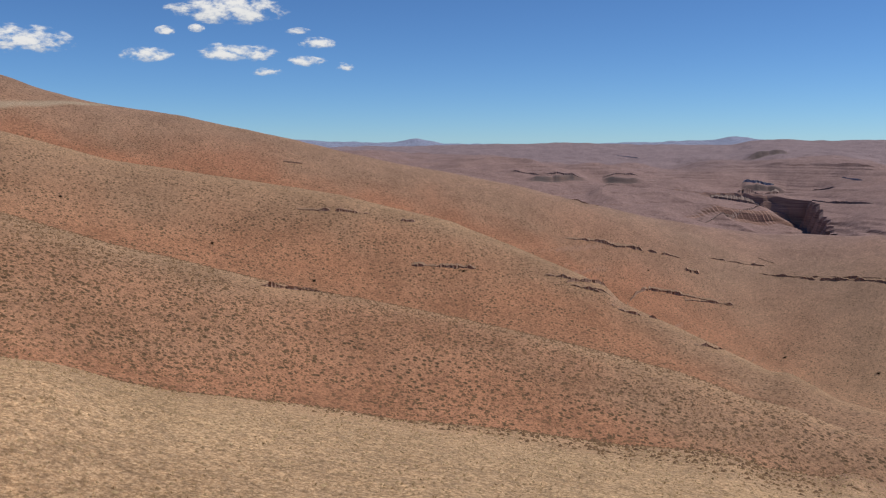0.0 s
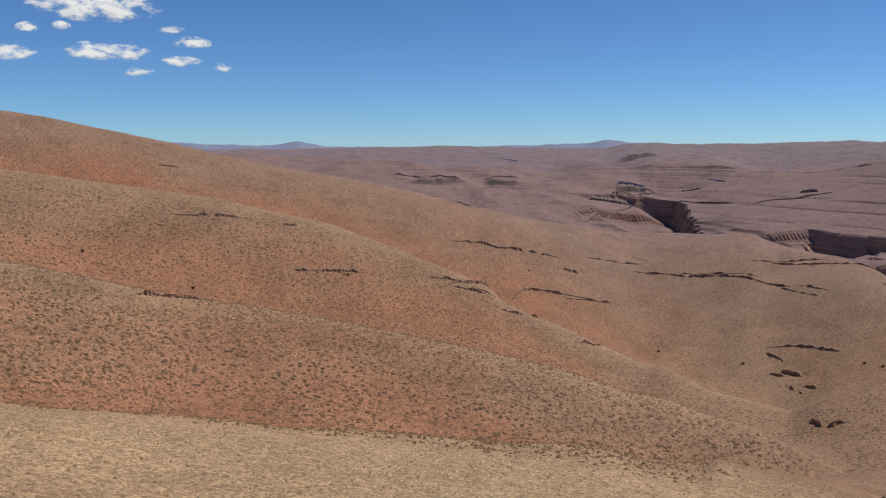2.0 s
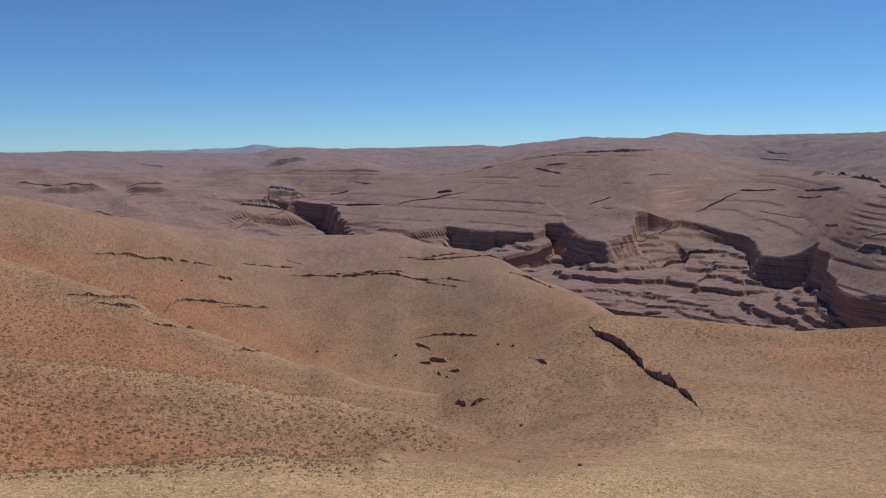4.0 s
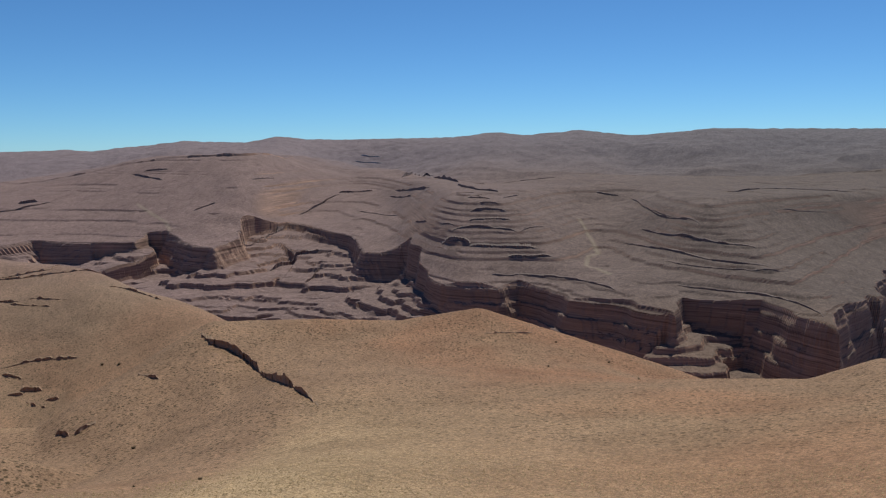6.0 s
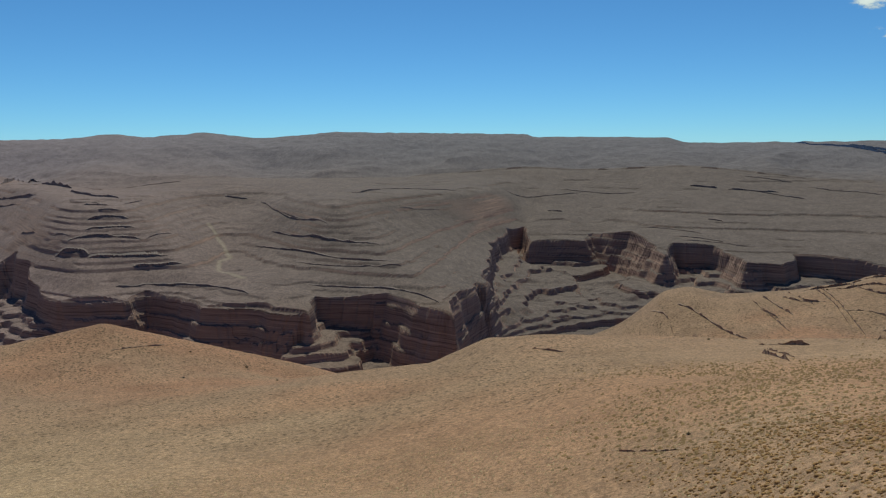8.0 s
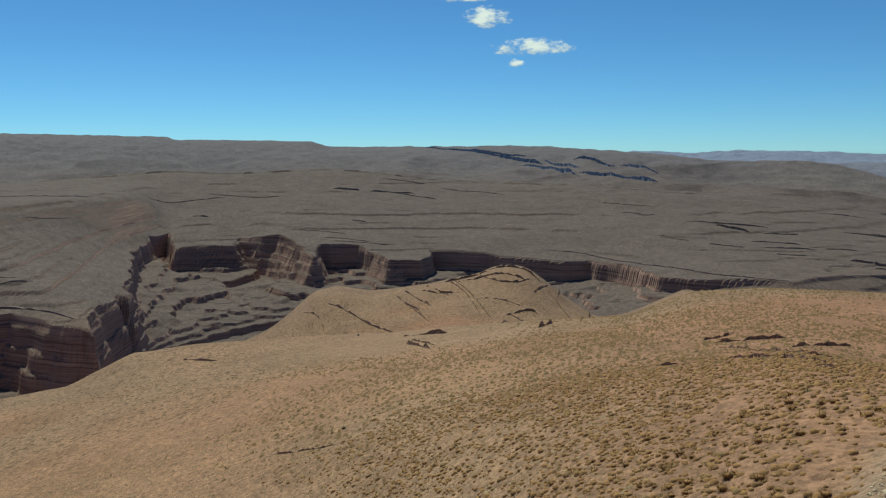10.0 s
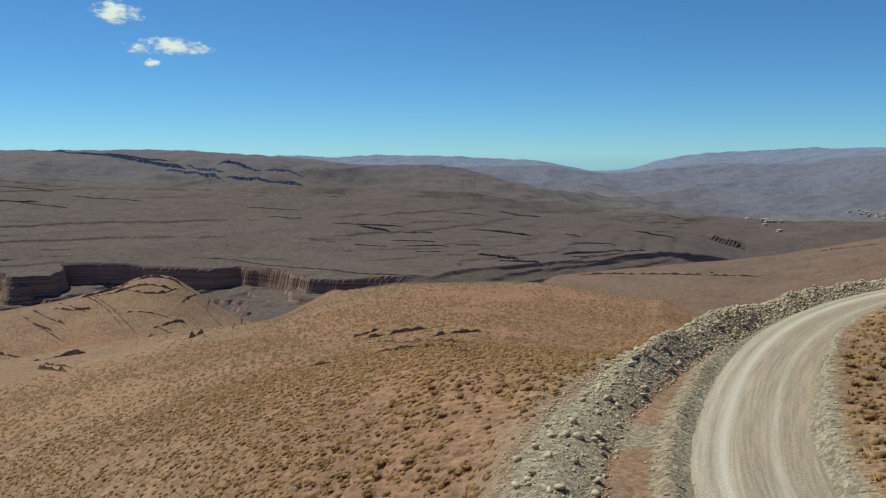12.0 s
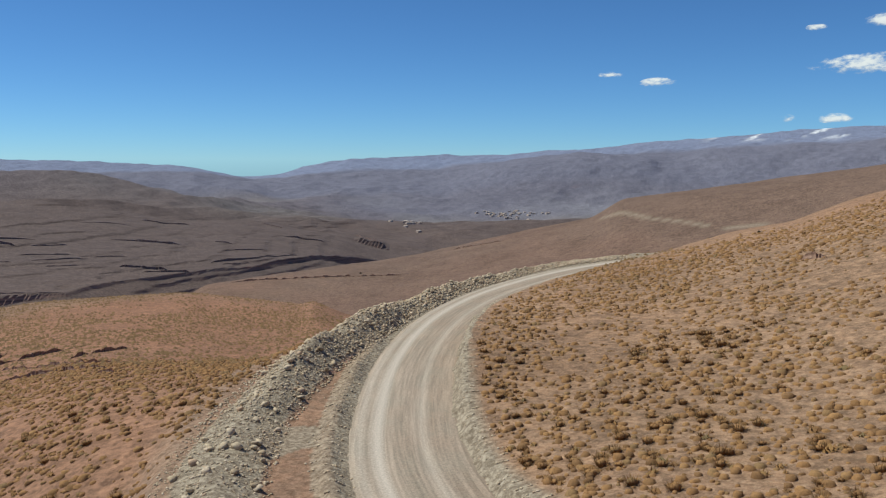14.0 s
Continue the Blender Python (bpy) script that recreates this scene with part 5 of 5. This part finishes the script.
SLOPE_LEDGES = [
    (2.8, [(112.4, 1273), (116.3, 1228), (120.5, 1098), (126.1, 1010), (128.9, 1012)]),
    (4.9, [(121.9, 1471), (124.9, 1462), (127.1, 1454)]),
    (7.2, [(123.8, 1446), (126, 1413)]),
    (3.6, [(126.7, 1416), (128.9, 1421)]),
    (3.3, [(126, 1318), (129.2, 1318)]),
    (3.2, [(126.7, 1255), (129.9, 1276)]),
    (3.1, [(127.5, 1220), (129.6, 1219)]),
    (3.2, [(123.4, 1264), (125.7, 1246)]),
    (2.2, [(120.1, 1327), (122.3, 1291)]),
    (2.8, [(129.5, 1695), (132.6, 1688)]),
    (6.2, [(131.3, 1501), (135.6, 1470)]),
    (3.3, [(130.3, 1300), (132.3, 1312)]),
    (2.7, [(116.3, 1644), (120, 1622)]),
    (2.6, [(117.8, 1556), (120.1, 1540)])]
DOWN_LEDGES = [
    (5.0, [(132.8, 1512), (135.1, 1466)]),
    (3.8, [(137.7, 1539), (138.9, 1528)]),
    (3.6, [(138.1, 1426), (141.1, 1462)]),
    (6.6, [(137.4, 1278), (140.8, 1343)]),
    (3.5, [(140.4, 1343), (143.3, 1440)]),
    (5.8, [(142.2, 1735), (145.1, 1752)]),
    (2.5, [(143.3, 1440), (144.8, 1489)]),
    (3.3, [(140.7, 1982), (142.2, 1937)]),
    (8.1, [(131.8, 1228), (134.7, 1217)]),
    (5.0, [(133.2, 1194), (136.3, 1193)]),
    (3.2, [(138.1, 1266), (140, 1301)]),
    (4.6, [(133.2, 1812), (136.2, 1819)]),
    (8.3, [(147, 2054), (148.6, 1899)])]
LEFT_LEDGES = [
    (5.8, [(25.2, 2349), (26.4, 2257)]),
    (8.4, [(25.1, 2030), (27, 1964)]),
    (6.5, [(28, 1919), (29, 1934), (31, 1946), (32.7, 1969)]),
    (11.7, [(30.8, 2000), (31.9, 1993)]),
    (8.4, [(37.4, 2065), (39.2, 1937)]),
    (6.8, [(38.1, 2063), (39.6, 2025)]),
    (4.7, [(44.8, 1824), (46.3, 1923)]),
    (5.4, [(43.6, 1518), (47, 1724)]),
    (9.7, [(47.8, 1833), (50.5, 2039)]),
    (8.6, [(50.5, 2072), (52.8, 2044)]),
    (12.3, [(45.8, 1396), (47.3, 1475), (49.3, 1470)]),
    (9.8, [(48.1, 1259), (49.1, 1332)]),
    (2.8, [(51.6, 1782), (54.7, 1516)]),
    (4.1, [(55.6, 1286), (56.4, 1186)]),
    (2.7, [(57.3, 1111), (58.3, 1075)]),
    (4.2, [(41, 1663), (42.5, 1696)])]
HEAD_LEDGES = [
    (17.8, [(54.7, 2054), (56.2, 2805), (56.9, 2653)]),
    (15.0, [(56.9, 1973), (58.6, 1624)]),
    (8.6, [(54.3, 1886), (56.6, 1548)]),
    (5.8, [(53.9, 1853), (55.4, 1616)]),
    (7.3, [(58.5, 1496), (59.2, 1416)]),
    (7.9, [(51.6, 3165), (53.5, 3122)]),
    (8.0, [(52, 3214), (53.3, 3180)]),
    (15.5, [(19.5, 2307), (21.4, 2313)]),
    (21.9, [(19.1, 2079), (21.7, 2276)]),
    (13.9, [(17.6, 2066), (20.6, 2074)]),
    (8.5, [(22.9, 2066), (26.9, 1975)]),
    (6.9, [(10.7, 1962), (13, 2164)]),
    (7.5, [(10.7, 2215), (13, 2267)]),
    (8.0, [(16.8, 1781), (21, 2052)]),
    (7.5, [(23.6, 2274), (24.9, 2234)]),
    (5.2, [(11.5, 3140), (13, 3096)]),
    (5.1, [(4.6, 2061), (6.5, 2036)]),
    (6.9, [(6.9, 2034), (9.2, 2071)])]
MESA_LEDGES = [
    (13.2, [(104.7, 3281), (107.3, 3150), (109.9, 3050)]),
    (22.7, [(108.6, 3109), (110.6, 3013), (112.7, 2924)]),
    (25.4, [(111.3, 2942), (113.4, 2760), (115.1, 2643)]),
    (28.9, [(114.6, 2906), (116.6, 2881), (118.8, 2712)]),
    (19.5, [(115.1, 2686), (117.7, 2589), (120.2, 2476)]),
    (18.5, [(116.9, 2859), (120.2, 2662)]),
    (19.1, [(112.7, 2955), (115.1, 2759)]),
    (20.7, [(107.6, 3149), (111.6, 3032)])]
HILL_LEDGES = [
    (2, [(29.2, 544), (30.5, 536)]),
    (2.8, [(30.1, 524), (31.5, 517)]),
    (2, [(29.5, 520), (30.4, 518)]),
    (2, [(30.5, 507), (31.6, 490)]),
    (2, [(31.6, 501), (32.4, 496)]),
    (2, [(32, 310), (32.8, 301)]),
    (2, [(33.1, 300), (34.5, 305)]),
    (2, [(37.1, 347), (38.4, 334)]),
    (2, [(17.6, 638), (21.1, 656)]),
    (2, [(28.1, 664), (32.3, 685)]),
    (2, [(30.3, 669), (33.1, 666), (35.4, 1412)]),
    (2, [(20.7, 642), (24.8, 645)]),
    (2, [(24.8, 645), (28.9, 639)]),
    (2, [(29.1, 631), (31.4, 628)]),
    (2, [(31.4, 628), (33.1, 614)]),
    (2, [(-9.9, 393), (-4.9, 402)]),
    (2, [(-2.2, 366), (2.3, 373)]),
    (2, [(8.3, 381), (11.4, 407)]),
    (2, [(6.8, 383), (9.1, 389)]),
    (2, [(9.9, 383), (11.6, 389)]),
    (2, [(11.4, 376), (13.4, 383)]),
    (2, [(16.9, 364), (18.8, 379)]),
    (2, [(-12.4, 234), (-7.5, 245)]),
    (2, [(-9.4, 585), (-10.7, 581)]),
    (2, [(-2.9, 402), (-1.9, 404)])]
SPUR_LEDGES = [
    (2.3, [(108.6, 1241), (109.5, 586), (110.5, 595), (112, 1207)]),
    (2.0, [(108.2, 573), (109.3, 531), (110.9, 523), (111.9, 548)]),
    (2.0, [(106.2, 569), (107.4, 519), (108.5, 459)]),
    (2.0, [(106.6, 569), (108.1, 500), (109.3, 442)]),
    (2.3, [(104.7, 564), (106.3, 515)]),
    (2.2, [(103.2, 554), (105.1, 495)]),
    (2.0, [(103.1, 520), (104.3, 490)]),
    (2.1, [(97.7, 540), (99.4, 515), (100.8, 485), (102.4, 454)]),
    (2.5, [(96.2, 547), (97.9, 506), (99.3, 283)]),
    (2.0, [(112, 511), (113.1, 569)]),
    (2.7, [(113.6, 511), (114.4, 1099)]),
    (2.5, [(115.2, 218), (116, 992)]),
    (2.0, [(110.1, 456), (112, 477), (112.4, 467)]),
    (2.0, [(109.9, 258), (110.9, 449)]),
    (2.0, [(112.4, 219), (113.4, 234)]),
    (2.0, [(103.1, 252), (106.2, 245)]),
    (2.0, [(103.3, 227), (105, 207)])]
BENCH_LEDGES = [
    (0.8, [(124.0, 139), (126.9, 140), (129.4, 142)]), (0.7, [(124.3, 109), (127.7, 102), (130.9, 92)]), (0.7, [(128.7, 123), (132.2, 135)])]


def build_ledge(high, pts):
    """One broken rock bed: a jagged wall that faces downhill, with a top that runs back into the slope."""
    high = high * (0.72 if pts[0][1] < 700 else 0.56)
    line = dense(polar([pts[0]] + pts + [pts[-1]]), high * 0.38)
    n_ = len(line)
    t = np.arange(n_) / max(1, n_ - 1)
    step = vnoise(np.floor(np.arange(n_) / 2.6), np.zeros(n_), int(high * 100) + n_)
    taper = np.clip(7 * np.minimum(t, 1 - t) + 0.15, 0, 1) * np.clip((0.6 if pts[0][1] < 700 else 0.72) + (0.6 if pts[0][1] < 700 else 0.32) * vnoise(np.arange(n_) * (0.16 if pts[0][1] < 700 else 0.08), t * 0, n_) + (0.22 if pts[0][1] < 700 else 0.1) * step, -0.2, 1.2)
    out = line / np.linalg.norm(line, axis=1)[:, None]
    front = line - out * (high * (0.25 * step + 0.15 * rng.normal(size=n_)))[:, None]
    back = line + out * (high * rng.uniform(2.2, 3.4, n_))[:, None]
    zf, zb = ground_z(*front.T), ground_z(*back.T)
    top = zf + high * taper * rng.uniform(0.94, 1.06, n_)
    rows = [np.c_[front - out * 0.1 * high, zf - 0.4 * high], np.c_[front + out * (0.12 * high * rng.random(n_))[:, None], zf + 0.5 * (top - zf)],
            np.c_[front - out * (0.08 * high * rng.random(n_))[:, None], top], np.c_[back, np.minimum(zb - 0.05 * high, np.maximum(top, zb - 0.3 * high))]]
    co = np.concatenate(rows)
    faces = [(k * n_ + i, k * n_ + i + 1, (k + 1) * n_ + i + 1, (k + 1) * n_ + i) for k in range(3) for i in range(n_ - 1)]
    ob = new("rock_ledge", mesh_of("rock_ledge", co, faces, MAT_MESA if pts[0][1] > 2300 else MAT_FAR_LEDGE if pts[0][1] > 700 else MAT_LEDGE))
    return tagged(ob, "dark broken rock ledge cropping out of the dry slope", "rock ledge", "rock ledges")


for row in NEAR_LEDGES + BEND_LEDGES + KNOLL_LEDGES + PYRAMID_LEDGES + NOSE_LEDGES + PLATEAU_LEDGES + SLOPE_LEDGES + DOWN_LEDGES + LEFT_LEDGES + HEAD_LEDGES + MESA_LEDGES + HILL_LEDGES + SPUR_LEDGES + BENCH_LEDGES:
    build_ledge(*row)

# Lone dark thorn bushes and rocks on the middle slopes: bearing and distance.
DOTS = [(22.5, 537), (64.7, 350), (68.8, 402), (65.2, 411), (27.9, 530), (36.6, 265), (36.0, 513), (33.7, 452), (36.5, 159), (40.7, 144), (35.0, 520), (70.8, 324), (98.9, 113),
        (116.6, 81), (107.0, 560), (100.0, 273), (147.3, 619), (173.5, 113), (168.1, 100), (13.8, 586), (-24.4, 366), (-15.4, 356), (-8.8, 342), (1.4, 369)]
bush_mesh = [tri_mesh("thorn_bush", *tuft_shape(rng, 70, True, 0.52, 0.05), varied_material("dark_bush", [(0.07, 0.05, 0.03), (0.10, 0.075, 0.04)])) for _ in range(2)]
q = polar(DOTS)
for n_, ((a, b_), c) in enumerate(zip(q, ground_z(q[:, 0], q[:, 1]))):
    s_ = min(2.6, 0.0048 * math.hypot(a, b_) + 0.3) * rng.uniform(0.7, 1.1)
    ob = new("thorn_bush", bush_mesh[n_ % 2])
    ob.matrix_world = Matrix.LocRotScale((a, b_, c), Euler((0, 0, n_)), (s_ * 1.2, s_, s_))
    tagged(ob, "lone dark thorn bush on the bare slope", "bush", "thorn bushes")

# Village far down the valley: flat-roofed earth houses.
MAT_WALL = varied_material("earth_wall", [(0.55, 0.42, 0.33), (0.70, 0.58, 0.48), (0.45, 0.33, 0.26)], 0.95, 0.3)


def build_house(x, y, z, w, d, h, turn):
    bm = bmesh.new()
    bmesh.ops.create_cube(bm, size=1, matrix=Matrix.Diagonal((w, d, h + 2, 1)))
    bmesh.ops.bevel(bm, geom=bm.edges[:], offset=0.12, segments=1, affect="EDGES")
    me = bpy.data.meshes.new("house")
    bm.to_mesh(me)
    bm.free()
    me.materials.append(MAT_WALL)
    ob = new("house", me)
    ob.matrix_world = Matrix.LocRotScale((x, y, z + h / 2 - 0.4), Euler((0, 0, turn)), None)
    bm = bmesh.new()
    bmesh.ops.create_cube(bm, size=1, matrix=Matrix.Translation((0, 0, h / 2 + 1.1)) @ Matrix.Diagonal((w + 0.5, d + 0.5, 0.4, 1)))
    me = bpy.data.meshes.new("roof")
    bm.to_mesh(me)
    bm.free()
    me.materials.append(MAT_WALL)
    roof = new("roof", me)
    roof.parent = ob
    return tagged(ob, "flat-roofed earth-coloured village house", "house", "village houses")


q = polar([(b, r) for b, r in zip(rng.normal(157.3, 1.1, 46), rng.normal(3390, 45, 46))] + [(b, r) for b, r in zip(rng.normal(150.6, 0.7, 14), rng.normal(2400, 60, 14))])
for (a, b_), c in zip(q, ground_z(q[:, 0], q[:, 1])):
    build_house(a, b_, c, rng.uniform(8, 16), rng.uniform(7, 12), rng.uniform(2.5, 4.5), rng.uniform(0, 3))

# Clouds: bearing and height of the middle, half width and half height, all in degrees.
CLOUDS = [(-26.2, 6.0, 3.6, 1.1), (-13.9, 8.3, 4.3, 1.25), (-13.5, 5.65, 3.2, 0.75), (-18.9, 5.35, 1.9, 0.65), (-8.3, 6.35, 1.4, 0.5), (-9.0, 5.2, 1.6, 0.45),
          (-6.5, 4.85, 0.8, 0.4), (-17.8, 6.9, 0.7, 0.4), (-15.9, 7.15, 0.6, 0.35), (-11.6, 4.5, 1.3, 0.35), (-9.6, 7.1, 1.1, 0.3),
          (111.8, 6.75, 3.5, 0.75), (108.9, 8.65, 1.9, 0.95), (110.8, 5.75, 0.8, 0.35), (107.6, 10.0, 3.0, 0.5),
          (167.1, 4.95, 1.5, 0.4), (163.9, 5.5, 1.0, 0.25), (179.6, 5.7, 4.0, 0.8), (174.9, 2.55, 0.6, 0.3), (177.6, 2.5, 1.1, 0.4), (176.3, 8.0, 0.7, 0.25), (180.2, 8.2, 1.5, 0.5)]


def build_cloud(b, e, w, h):
    """A far cloud bank: a curved, bulging sheet of vapour."""
    dist, co, way, faces = 4850.0, [], [], []
    nu, nv = 17, 9
    for j in range(nv):
        for i in range(nu):
            u, v = i / (nu - 1) * 2 - 1, j / (nv - 1) * 2 - 1
            a, el = radians(b + u * w), radians(e + v * h)
            r = dist - 60 * (1 - u * u) * (1 - v * v)
            co.append((r * math.sin(a) * math.cos(el), r * math.cos(a) * math.cos(el), EYE_Z + r * math.sin(el)))
            way.append((u, v, 0))
    for j in range(nv - 1):
        for i in range(nu - 1):
            faces.append((j * nu + i, j * nu + i + 1, (j + 1) * nu + i + 1, (j + 1) * nu + i))
    ob = new("cloud", mesh_of("cloud", co, faces, MAT_CLOUD, way))
    return tagged(ob, "small white fair-weather cloud in a clear blue sky", "cloud", "clouds")


for row in CLOUDS:
    build_cloud(*row)
